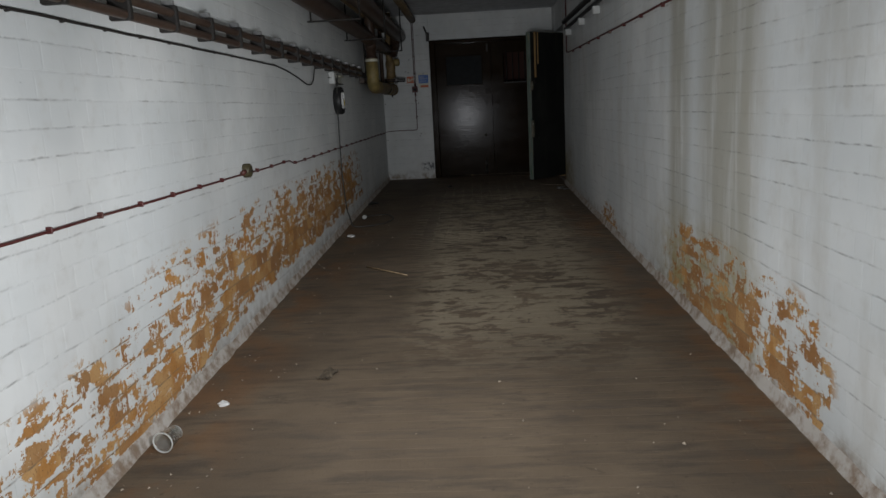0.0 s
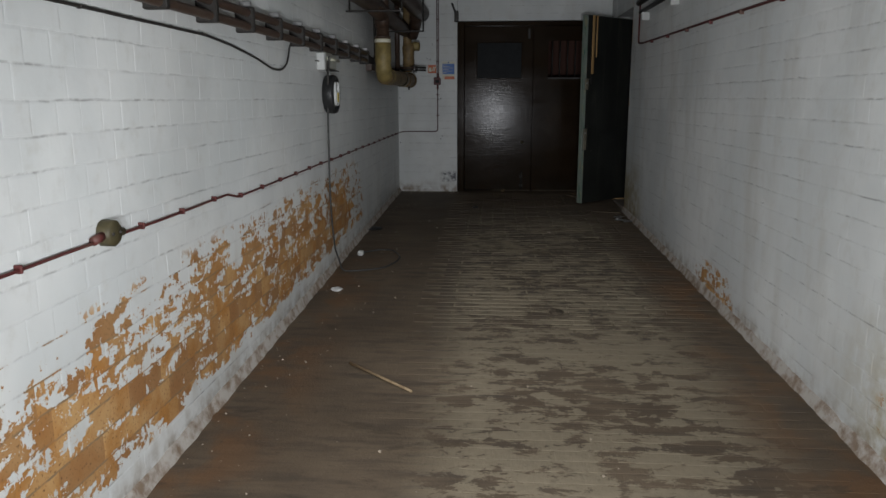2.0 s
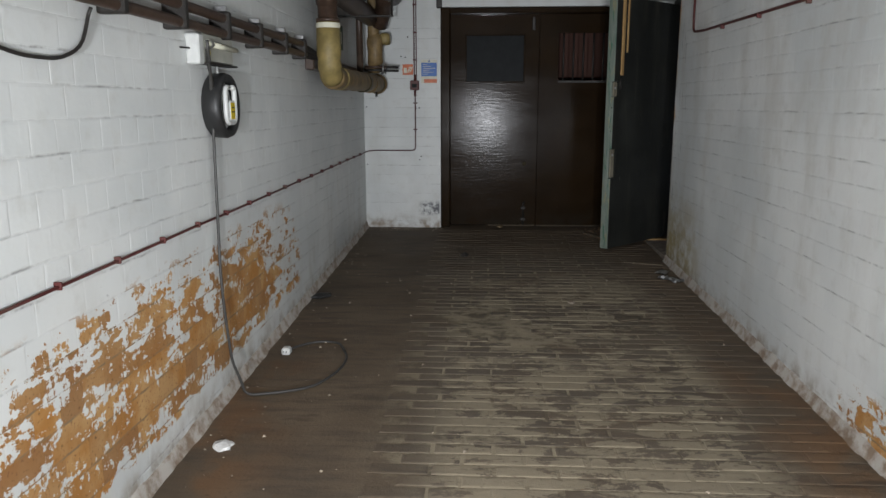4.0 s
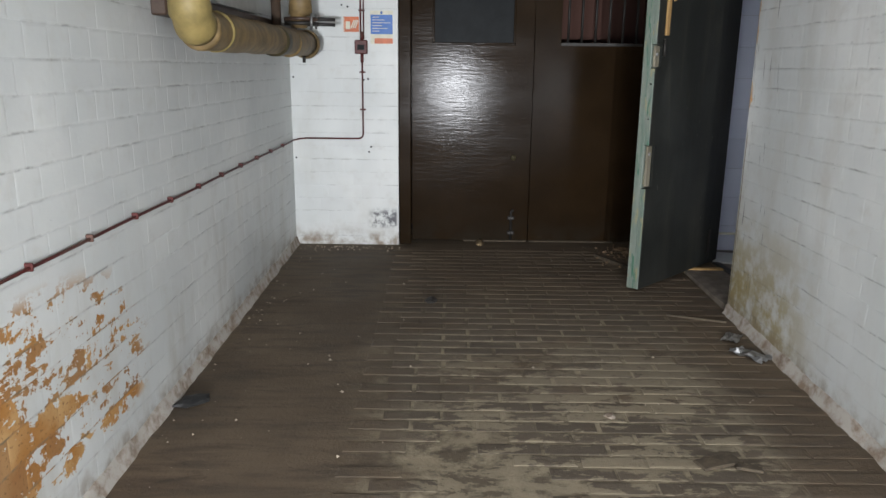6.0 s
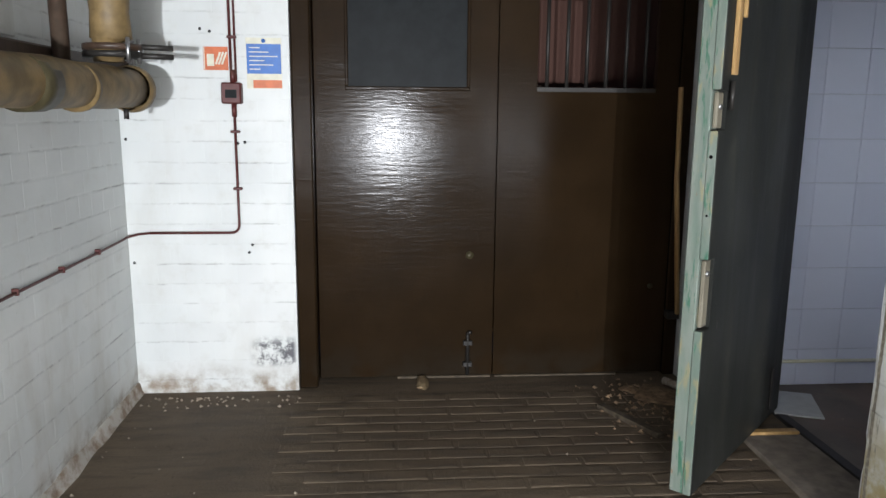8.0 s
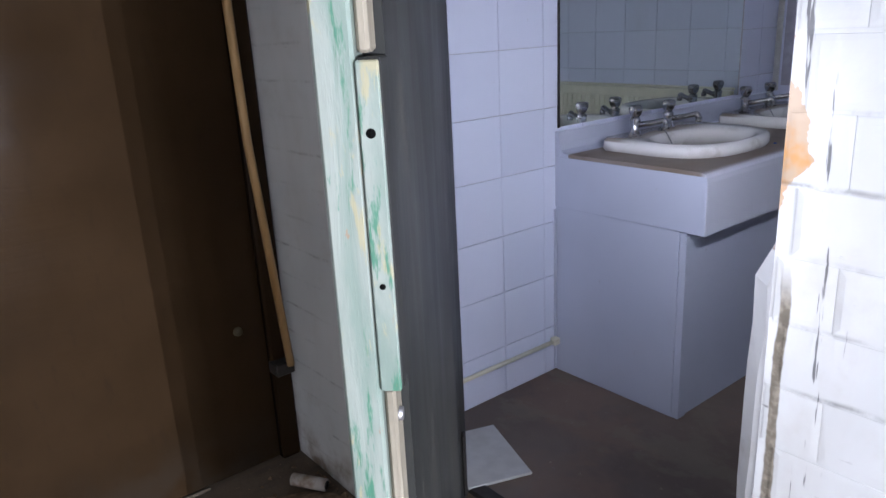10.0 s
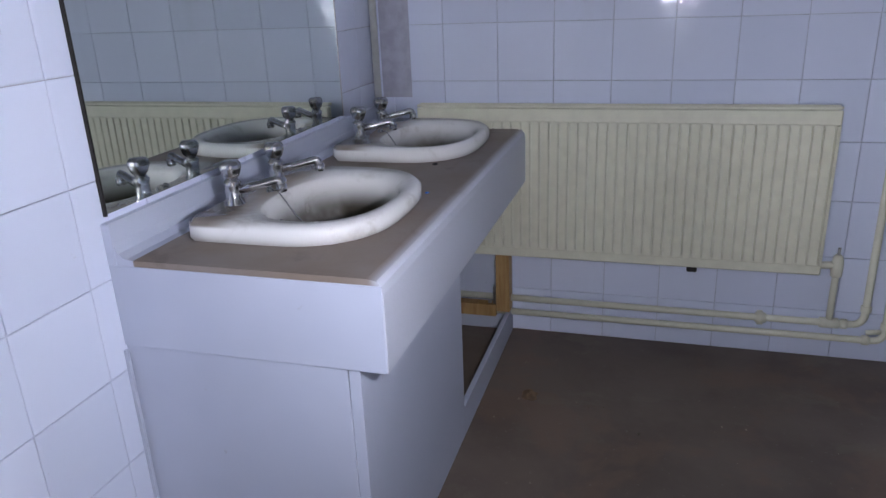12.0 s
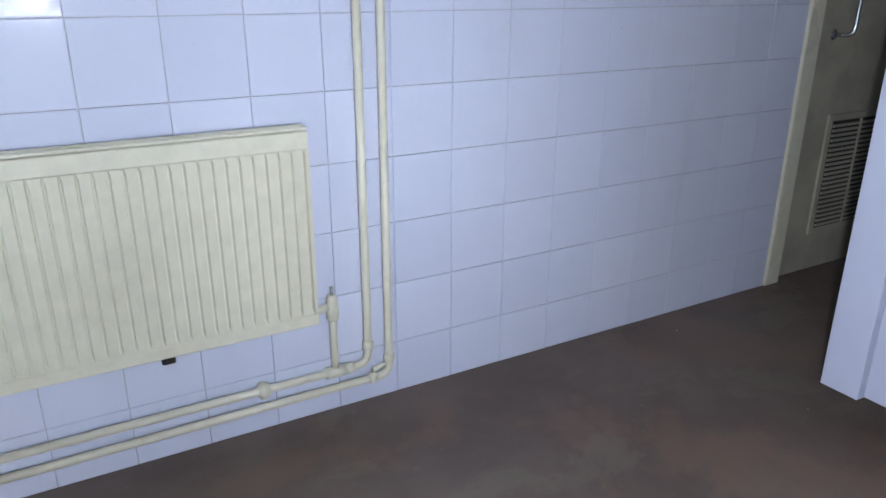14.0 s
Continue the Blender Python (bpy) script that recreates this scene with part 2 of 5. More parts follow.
def wood_mat(name, a, b, rough=0.5, stretch=(6, 6, 0.6)):
    k = Mat(name, rough)
    n = k.noise(9, 6, 0.6, stretch, 0.4)
    c = k.mix(k.step(n, 0.3, 0.7), a, b)
    c = k.mix(k.math("MULTIPLY", k.step(k.noise(3, 4), 0.5, 0.75), 0.4), c, tuple(v * 0.45 for v in a))
    k.bump(n, 0.0012, 0.5)
    return k.out(c)


def brown_paint():
    k = Mat("brown_gloss_paint", 0.25)
    n = k.noise(14, 5, 0.6, (3.0, 1, 0.8))
    ripple = k.noise(22, 4, 0.6, (0.35, 1, 2.6))
    c = k.mix(k.step(k.noise(2.2, 4), 0.35, 0.7), (0.0155, 0.0092, 0.0044), (0.0225, 0.0134, 0.0065))
    c = k.mix(k.math("MULTIPLY", k.step(n, 0.55, 0.75), 0.4), c, (0.012, 0.0076, 0.0047))
    c = k.mix(k.math("MULTIPLY", k.step(k.axis(2), 0.25, 0.0), k.step(k.noise(8, 5), 0.35, 0.6)), c, (0.02, 0.015, 0.010))
    k.b.inputs["Specular IOR Level"].default_value = 0.06
    k.bump(k.math("ADD", ripple, k.math("MULTIPLY", k.noise(120, 3), 0.15)), 0.0014, 0.5)
    return k.out(c, k.math("ADD", 0.06, k.math("MULTIPLY", k.noise(5, 5, 0.6, (0.4, 1, 1.6)), 0.18)))


def streaked_door():
    """Dark grey door paint, its long vertical reflections painted in as tan streaks."""
    k = Mat("dark_grey_door_paint", 0.4)
    k.b.inputs["Specular IOR Level"].default_value = 0.13
    n = k.noise(4, 5, 0.6, (2.2, 2.2, 0.3), 0.5)
    c = k.mix(k.step(k.noise(3, 4), 0.35, 0.7), (0.018, 0.019, 0.017), (0.027, 0.028, 0.025))
    c = k.mix(k.math("MULTIPLY", k.step(n, 0.50, 0.72), 0.3), c, (0.075, 0.070, 0.054))
    c = k.mix(k.math("MULTIPLY", k.step(k.noise(30, 6, 0.7, (1, 1, 0.4)), 0.66, 0.72), 0.6), c, (0.15, 0.145, 0.125))
    k.bump(k.math("ADD", n, k.math("MULTIPLY", k.noise(60, 4), 0.3)), 0.002, 0.5)
    return k.out(c, k.math("ADD", 0.26, k.math("MULTIPLY", n, 0.4)))


def tile_mat():
    k = Mat("white_glazed_tile", 0.12)
    k.b.inputs["Specular IOR Level"].default_value = 0.14
    rnd = k.piece()
    c = k.mix(rnd, (0.57, 0.61, 0.735), (0.62, 0.66, 0.785))
    c = k.mix(k.math("MULTIPLY", k.step(k.noise(2.0, 4, 0.6, (1, 1, 0.4)), 0.55, 0.8), 0.35), c, (0.42, 0.42, 0.46))
    c = k.mix(k.math("MULTIPLY", k.step(k.noise(30, 5, 0.7), 0.68, 0.76), 0.3), c, (0.30, 0.28, 0.26))
    k.bump(k.math("ADD", k.noise(5, 3), k.math("MULTIPLY", k.noise(26, 3), 0.3)), 0.0034, 0.5)
    return k.out(c, k.math("ADD", 0.03, k.math("MULTIPLY", k.noise(6, 4), 0.10)))


def toilet_floor_mat():
    k = Mat("brown_sheet_floor", 0.5)
    big = k.noise(1.6, 5, 0.6, None, 0.2)
    c = k.mix(k.step(big, 0.35, 0.65), (0.105, 0.077, 0.060), (0.155, 0.120, 0.093))
    c = k.mix(k.math("MULTIPLY", k.step(k.noise(1.9, 5, 0.65, (1, 1, 1), 0.25), 0.50, 0.60), 0.5), c, (0.185, 0.118, 0.078))
    c = k.mix(k.math("MULTIPLY", k.step(k.noise(2.6, 6, 0.68, (1.3, 0.8, 1), 0.3), 0.55, 0.62), 0.4), c, (0.175, 0.155, 0.112))
    c = k.mix(k.math("MULTIPLY", k.step(k.noise(60, 4), 0.64, 0.72), 0.5), c, (0.20, 0.17, 0.14))
    k.bump(k.noise(35, 5), 0.0015, 0.5)
    return k.out(c, k.math("ADD", 0.36, k.math("MULTIPLY", k.noise(2.5, 4), 0.35)))


def green_edge_mat():
    k = Mat("worn_green_paint", 0.35)
    n = k.noise(9, 6, 0.65, (2, 2, 0.35), 0.5)
    c = k.mix(k.step(n, 0.38, 0.62), (0.125, 0.165, 0.135), (0.18, 0.205, 0.175))
    c = k.mix(k.step(k.noise(14, 5, 0.65, (2, 2, 0.5), 0.5), 0.56, 0.62), c, (0.22, 0.21, 0.13))
    c = k.mix(k.step(k.noise(19, 5, 0.7, (2, 2, 0.3)), 0.56, 0.64), c, (0.04, 0.125, 0.078))
    c = k.mix(k.math("MULTIPLY", k.step(k.noise(26, 5, 0.7, (2, 2, 0.6)), 0.66, 0.70), 0.8), c, (0.20, 0.11, 0.06))
    k.bump(n, 0.003, 0.6)
    return k.out(c)


def post_mat():
    """Door frame timber worn through white, green and brown coats."""
    k = Mat("worn_frame_paint", 0.38)
    n = k.noise(6, 6, 0.68, (2.2, 2.2, 0.35), 0.6)
    c = k.mix(k.step(n, 0.42, 0.54), (0.12, 0.096, 0.064), (0.17, 0.175, 0.145))
    c = k.mix(k.math("MULTIPLY", k.step(k.noise(9, 6, 0.7, (2, 2, 0.3), 0.4), 0.55, 0.60), 0.8), c, (0.075, 0.105, 0.07))
    c = k.mix(k.math("MULTIPLY", k.step(k.noise(8, 6, 0.7, (2, 2, 0.4), 0.5), 0.58, 0.62), 0.85), c, (0.15, 0.085, 0.05))
    c = k.mix(k.step(k.noise(13, 6, 0.72, (2, 2, 0.5)), 0.62, 0.65), c, (0.26, 0.26, 0.245))
    k.bump(n, 0.004, 0.7)
    return k.out(c, k.math("ADD", 0.2, k.math("MULTIPLY", n, 0.4)))


def reveal_mat():
    """Flaking paint over tan plaster on the doorway's broken arris."""
    k = Mat("flaking_reveal", 0.55)
    z, x = k.axis(2), k.axis(0)
    edge = k.math("ADD", k.math("MULTIPLY", k.noise(7, 6, 0.62, None, 0.6), 0.62), k.math("MULTIPLY", k.step(z, 0.90, 1.02), 0.34))
    chip = k.math("MULTIPLY", k.band(z, 0.46, 0.5, 0.56, 0.62), 0.16)
    edge = k.math("ADD", edge, chip)
    tan = k.mix(k.step(k.noise(7, 5), 0.4, 0.65), (0.42, 0.29, 0.17), (0.50, 0.40, 0.29))
    tan = k.mix(k.step(k.noise(13, 5, 0.7), 0.62, 0.68), tan, (0.09, 0.04, 0.025))
    paint = k.mix(k.step(k.noise(12, 5), 0.55, 0.8), (0.74, 0.75, 0.75), (0.5, 0.48, 0.43))
    c = k.mix(k.step(edge, 0.60, 0.63), paint, tan)
    k.bump(k.math("SUBTRACT", k.math("MULTIPLY", k.noise(30, 5), 0.4), k.step(edge, 0.60, 0.63)), 0.006, 0.7)
    return k.out(c)


def laminate_mat():
    k = Mat("pale_laminate", 0.4)
    k.b.inputs["Specular IOR Level"].default_value = 0.25
    c = k.mix(k.step(k.noise(1.7, 3), 0.35, 0.7), (0.43, 0.465, 0.565), (0.47, 0.505, 0.605))
    c = k.mix(k.math("MULTIPLY", k.step(k.noise(24, 6, 0.7), 0.68, 0.74), 0.35), c, (0.30, 0.28, 0.28))
    k.bump(k.noise(120, 3), 0.0004, 0.4)
    return k.out(c)


def worktop_mat():
    """The same laminate under a film of brown dust."""
    k = Mat("dusty_laminate", 0.6)
    y = k.axis(1)
    dust = k.math("MULTIPLY", k.step(y, 13.357, 13.386), k.math("ADD", 0.75, k.math("MULTIPLY", k.noise(5, 5), 0.3)))
    c = k.mix(dust, (0.52, 0.545, 0.62), (0.185, 0.138, 0.098))
    c = k.mix(k.math("MULTIPLY", k.step(k.noise(7, 5, 0.6, None, 0.6), 0.55, 0.7), k.math("MULTIPLY", dust, 0.5)), c, (0.13, 0.10, 0.08))
    k.bump(k.noise(140, 4), 0.0006, 0.5)
    return k.out(c)


def porcelain_mat():
    k = Mat("soiled_shaded_porcelain", 0.1)
    z, n = k.axis(2), k.noise(9, 5, 0.6, None, 0.4)
    grime = k.math("MULTIPLY", k.step(n, 0.52, 0.72), 0.4)
    c = k.mix(grime, (0.70, 0.70, 0.68), (0.27, 0.24, 0.18))
    c = k.mix(k.math("MULTIPLY", k.math("MULTIPLY", k.step(k.axis(1), 13.70, 13.80), k.step(z, 0.862, 0.868)), k.math("ADD", 0.6, k.math("MULTIPLY", n, 0.5))), c, (0.20, 0.155, 0.115))
    # the rim's shadow in the bowl, along with soil, put into the colour by height
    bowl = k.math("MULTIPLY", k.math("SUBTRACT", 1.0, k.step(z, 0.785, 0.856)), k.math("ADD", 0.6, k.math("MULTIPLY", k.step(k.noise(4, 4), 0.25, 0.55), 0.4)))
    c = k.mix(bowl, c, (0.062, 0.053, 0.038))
    k.bump(n, 0.0006, 0.4)
    return k.out(c, k.math("ADD", 0.1, k.math("MULTIPLY", grime, 0.5)))


M_WEST, M_EAST, M_NORTH = white_brick("flaking_white_brick", 1), white_brick("stained_white_brick", 2), white_brick("painted_white_brick", 0)
M_PAVER, M_DIRT, M_BROWN, M_TILE = floor_mat("paver_brick", False), floor_mat("floor_dirt", True), brown_paint(), tile_mat()
M_TFLOOR, M_GREEN, M_REVEAL, M_LAM, M_TOP, M_POR = toilet_floor_mat(), green_edge_mat(), reveal_mat(), laminate_mat(), worktop_mat(), porcelain_mat()
M_POST = post_mat()
M_GROUT = plain("grey_grout", (0.50, 0.53, 0.60), 0.8, scale=60)
M_CEIL = plain("ceiling_whitewash", (0.62, 0.63, 0.64), 0.7, scale=9, dirt=0.3, bump=0.003)
M_PLASTER = plain("dull_plaster", (0.5, 0.5, 0.5), 0.8, scale=12, dirt=0.3, bump=0.002)
M_RED = plain("red_conduit_paint", (0.085, 0.017, 0.015), 0.5, scale=40, dirt=0.5)
M_BRNPIPE = plain("dark_brown_pipe_paint", (0.062, 0.038, 0.026), 0.42, scale=40, vary=0.4, dirt=0.3)
M_DARK = plain("dark_iron", (0.03, 0.027, 0.024), 0.5, 0.3, scale=60)
M_HOLE = plain("hollow_dark", (0.004, 0.004, 0.004), 1.0, gloss=0.0)
M_BLACK = plain("black_plastic", (0.02, 0.02, 0.02), 0.45, scale=80)
M_WHITEP = plain("white_plastic", (0.54, 0.55, 0.53), 0.35, scale=25, vary=0.12, dirt=0.25)
M_CREAM = plain("cream_gloss_paint", (0.68, 0.67, 0.53), 0.3, scale=25, vary=0.07, dirt=0.06)
M_INSUL = plain("yellow_insulation", (0.27, 0.205, 0.075), 0.55, scale=14, vary=0.4, dirt=0.55, bump=0.004)
M_INSULD = plain("soiled_insulation", (0.235, 0.16, 0.07), 0.55, scale=14, vary=0.5, dirt=0.5, bump=0.004)
M_GREYDOOR = streaked_door()
M_PANEL = plain("grey_infill_panel", (0.012, 0.014, 0.015), 0.45, gloss=0.06, scale=18, vary=0.3, dirt=0.3)
M_CHROME = plain("dull_chrome", (0.62, 0.62, 0.63), 0.16, 1.0, vary=0.3, scale=90)
M_STEEL = plain("scuffed_steel", (0.42, 0.42, 0.42), 0.35, 0.9, scale=60)
M_TIMBER = wood_mat("raw_timber", (0.30, 0.17, 0.06), (0.42, 0.27, 0.11))
M_PALEWOOD = wood_mat("pale_worn_wood", (0.13, 0.115, 0.08), (0.21, 0.19, 0.14), 0.7)
M_OLDWOOD = wood_mat("weathered_wood", (0.17, 0.115, 0.06), (0.30, 0.22, 0.125), 0.7, (3, 3, 3))
M_DARKWOOD = wood_mat("dirty_dark_wood", (0.045, 0.033, 0.021), (0.10, 0.076, 0.048), 0.8, (3, 3, 3))
M_CONCRETE = plain("dirty_concrete", (0.21, 0.175, 0.14), 0.85, scale=16, vary=0.45, dirt=0.5, bump=0.003)
M_RUBBLE = plain("rubble_dust", (0.26, 0.17, 0.10), 0.9, scale=40, vary=0.6, bump=0.006)
M_WHITECHIP = plain("white_paint_flake", (0.7, 0.7, 0.68), 0.6, vary=0.2)
M_YELLOW = plain("yellow_label", (0.62, 0.46, 0.02), 0.5, vary=0.2)
M_BLUE = plain("blue_sign", (0.03, 0.13, 0.42), 0.45, vary=0.2)
M_ORANGE = plain("orange_sign", (0.55, 0.13, 0.04), 0.45, vary=0.25)
M_SIGNGREEN = plain("green_sign", (0.014, 0.075, 0.036), 0.45, vary=0.3)
M_SIGNWHITE = plain("sign_cream", (0.62, 0.60, 0.48), 0.5, vary=0.15)
M_OLIVE = plain("olive_iron_box", (0.075, 0.062, 0.03), 0.5, 0.2, vary=0.4)
k = Mat("bare_red_brick_wall", 0.8)
k.bump(k.noise(50, 5), 0.004)
k.out(k.mix(k.piece(), (0.075, 0.03, 0.02), (0.11, 0.05, 0.03)))
M_REDBRICK = k.m
k = Mat("mirror_silver", 0.02, 1.0)
k.out((0.72, 0.77, 0.74), k.math("ADD", 0.008, k.math("MULTIPLY", k.step(k.noise(5, 5), 0.55, 0.8), 0.08)))
M_MIRROR = k.m
k = Mat("clear_cover", 0.1)
k.b.inputs["Transmission Weight"].default_value = 0.9
k.out((0.8, 0.8, 0.75))
M_CLEAR = k.m

# ---- mesh helpers ----


def mesh_ob(name, verts, faces, mat, parent=None, label="", smooth=False):
    me = bpy.data.meshes.new(name)
    me.from_pydata(verts, [], faces)
    me.materials.append(mat)
    if smooth:
        me.polygons.foreach_set("use_smooth", [True] * len(me.polygons))
    me.update()
    ob = new(name, me)
    if parent:
        ob.parent = parent
    if label:
        ob["label"] = label
    return ob


def part(name, bm, mat, parent=None, label="", smooth=False):
    me = bpy.data.meshes.new(name)
    bmesh.ops.recalc_face_normals(bm, faces=bm.faces)
    bm.to_mesh(me)
    bm.free()
    me.materials.append(mat)
    if smooth:
        me.polygons.foreach_set("use_smooth", [True] * len(me.polygons))
    ob = new(name, me)
    if parent:
        ob.parent = parent
    if label:
        ob["label"] = label
    return ob


def add_box(bm, lo, hi, bevel=0.0, m=None, seg=1):
    out = bmesh.ops.create_cube(bm, size=1.0)
    vs = out["verts"]
    for v in vs:
        v.co = Vector([(lo[i] if v.co[i] < 0 else hi[i]) for i in range(3)])
    if bevel:
        es = list({e for v in vs for e in v.link_edges})
        got = bmesh.ops.bevel(bm, geom=es, offset=bevel, segments=seg, affect="EDGES", profile=0.6)
        vs = list({v for f in got["faces"] for v in f.verts} | {v for v in vs if v.is_valid})
    if m is not None:
        bmesh.ops.transform(bm, matrix=m, verts=vs)
    return vs


def box(name, lo, hi, mat, parent=None, label="", bevel=0.0, m=None, seg=1):
    bm = bmesh.new()
    add_box(bm, lo, hi, bevel, m, seg)
    return part(name, bm, mat, parent, label)


def rounded(pts, r, n=6):
    """A path with its corners rounded off."""
    pts = [Vector(p) for p in pts]
    out = [pts[0]]
    for a, b, c in zip(pts, pts[1:], pts[2:]):
        u, w = (a - b), (c - b)
        q = min(r, u.length * 0.49, w.length * 0.49)
        p, s = b + u.normalized() * q, b + w.normalized() * q
        for i in range(n + 1):
            t = i / n
            out.append(p * (1 - t) ** 2 + b * 2 * t * (1 - t) + s * t * t)
    out.append(pts[-1])
    return out


def add_tube(bm, pts, r, n=10, radii=None):
    pts = [Vector(p) for p in pts]
    rings, up = [], None
    for i, p in enumerate(pts):
        d = (pts[min(i + 1, len(pts) - 1)] - pts[max(i - 1, 0)]).normalized()
        if up is None:
            up = d.orthogonal().normalized()
        up = (up - d * up.dot(d)).normalized()
        side = d.cross(up)
        q = radii[i] if radii else r
        rings.append([bm.verts.new(p + (up * math.cos(a) + side * math.sin(a)) * q) for a in [2 * math.pi * j / n for j in range(n)]])
    for a, b in zip(rings, rings[1:]):
        for j in range(n):
            bm.faces.new((a[j], a[(j + 1) % n], b[(j + 1) % n], b[j]))
    bm.faces.new(rings[0][::-1])
    bm.faces.new(rings[-1])


def tube(name, pts, r, mat, parent=None, label="", n=10, radii=None):
    bm = bmesh.new()
    add_tube(bm, pts, r, n, radii)
    return part(name, bm, mat, parent, label, True)


def lathe(name, profile, m, mat, parent=None, label="", n=24):
    """Turns a profile of (radius, height) round the z axis, then places it."""
    verts, faces = [], []
    for r, z in profile:
        for j in range(n):
            a = 2 * math.pi * j / n
            verts.append(m @ Vector((r * math.cos(a), r * math.sin(a), z)))
    for i in range(len(profile) - 1):
        for j in range(n):
            faces.append((i * n + j, i * n + (j + 1) % n, (i + 1) * n + (j + 1) % n, (i + 1) * n + j))
    return mesh_ob(name, verts, faces, mat, parent, label, True)


def empty(name, label, category, group="", kind="", at=(0, 0, 0)):
    ob = new(name)
    ob.location = at
    return tagged(ob, label, category, group, kind)


def ramp(y):
    return 0.024 * (min(y, 14.0) - 14.0)


X0, XE, YN, ZC = 0.0, 2.6, 14.0, 2.46
TN, TE = 13.945, 5.115

# ---- large structure ----
wall_west = tagged(box("wall_west", (-0.25, 0.5, -0.6), (-0.0005, 14.4, 2.6), M_WEST), "old white-painted brick wall, paint flaking off low down", "wall", kind="structure")
wall_east = tagged(box("wall_east", (XE + 0.0005, 0.5, -0.6), (2.87, 12.66, 2.6), M_EAST), "white-painted brick wall with damp stains", "wall", kind="structure")
reveal = part("reveal_block", bmesh.new(), M_REVEAL)
bm = bmesh.new()
steps = 40
cols = []
for i in range(steps + 1):
    z = -0.1 + 2.56 * i / steps
    n1, n2 = noise.noise((0, 0, z * 5)), noise.noise((7, 0, z * 9))
    a = 2.603 + 0.016 * n1 + 0.012 * abs(n2)
    b = (12.702 if z < 0.985 else 12.672) + 0.012 * n2
    cols.append([bm.verts.new(v) for v in ((a, 12.655, z), (a + 0.002, b - 0.03 - 0.015 * n1, z), (a + 0.03 + 0.01 * n2, b, z), (2.79, b + 0.004, z), (2.79, 12.655, z))])
for a, b in zip(cols, cols[1:]):
    for j in range(5):
        bm.faces.new((a[j], a[(j + 1) % 5], b[(j + 1) % 5], b[j]))
bmesh.ops.recalc_face_normals(bm, faces=bm.faces)
bm.to_mesh(reveal.data)
bm.free()
reveal.parent = wall_east
reveal["label"] = "broken arris with tan plaster showing under flaked paint"
box("lintel", (XE + 0.004, 12.664, 2.08), (2.866, 13.698, 2.6), M_NORTH, wall_east)
tagged(box("wall_east_return", (XE, 13.70, -0.1), (2.87, 14.4, 2.6), M_NORTH, bevel=0.006), "white-painted brick return beside the double doors", "wall", kind="structure")
wall_north = tagged(box("wall_north", (-0.2, YN + 0.0005, -0.1), (0.735, 14.35, 2.6), M_NORTH), "white-painted brick pier with notices and conduit", "wall", kind="structure")
box("lintel", (0.737, YN + 0.02, 2.085), (XE - 0.003, 14.35, 2.6), M_NORTH, wall_north, "painted lintel over the double doors")
tagged(box("wall_south", (-0.2, 0.3, -0.6), (2.87, 0.5, 2.6), M_PLASTER), "plain plastered wall", "wall", kind="structure")
tagged(box("ceiling", (-0.2, 0.3, ZC), (2.87, 14.4, 2.6), M_CEIL), "whitewashed concrete ceiling of the passage", "ceiling", kind="structure")
floor = mesh_ob("floor", [(-0.1, 0.4, ramp(0.4)), (2.875, 0.4, ramp(0.4)), (2.875, 14.0, 0), (-0.1, 14.0, 0), (-0.1, 14.5, 0), (2.875, 14.5, 0)], [(0, 1, 2, 3), (3, 2, 5, 4)], M_DIRT)
tagged(floor, "dirty brick-paved passage floor, sand in the joints", "floor", kind="structure")

# room beyond the barred window
tagged(box("wall_beyond", (-0.2, 15.2, -0.1), (3.2, 15.4, 2.6), M_REDBRICK), "bare red brick wall beyond the barred opening", "wall", kind="structure")

# toilet shell
tagged(box("floor_toilet", (2.879, 8.6, -0.2), (5.4, TN + 0.1, 0.0), M_TFLOOR), "stained brown sheet floor of the washroom", "floor", kind="structure")
wall_tn = tagged(box("wall_toilet_north", (2.875, TN + 0.006, -0.1), (5.4, 14.2, 2.6), M_GROUT), "wall of white glazed tiles behind the basins", "wall", kind="structure")
wall_te = tagged(box("wall_toilet_east", (TE + 0.006, 10.25, -0.1), (5.35, TN, 2.6), M_GROUT), "wall of white glazed tiles with a radiator", "wall", kind="structure")
tagged(box("wall_toilet_east_south", (TE + 0.006, 8.6, 2.06), (5.35, 10.249, 2.6), M_PLASTER), "plain wall over the inner door", "wall", kind="structure")
tagged(box("wall_toilet_south", (2.87, 8.4, -0.1), (5.4, 8.6, 2.6), M_PLASTER), "plain washroom wall", "wall", kind="structure")
tagged(box("wall_toilet_west", (2.8705, 8.6, -0.1), (2.95, 12.63, 2.6), M_PLASTER), "plain plastered washroom wall", "wall", kind="structure")
tagged(box("ceiling_toilet", (2.875, 8.5, 2.4), (5.4, 14.0, 2.6), M_CEIL), "whitewashed washroom ceiling", "ceiling", kind="structure")
tagged(box("threshold", (2.855, 12.71, -0.05), (2.90, 13.68, 0.007), M_DARK, bevel=0.002), "dark worn metal threshold strip in the doorway", "trim", kind="structure")
bm = bmesh.new()
add_box(bm, (2.60, 13.40, -0.03), (2.853, 13.44, 0.012), 0.004)
threshold_strip = tagged(part("timber_strip", bm, M_TIMBER), "splintered raw timber strip across the threshold", "timber strip")
tagged(box("doorway_slab", (2.60, 12.71, -0.1), (2.853, 13.398, 0.002), M_CONCRETE, bevel=0.003), "worn grey concrete patch in the doorway", "floor", kind="structure")

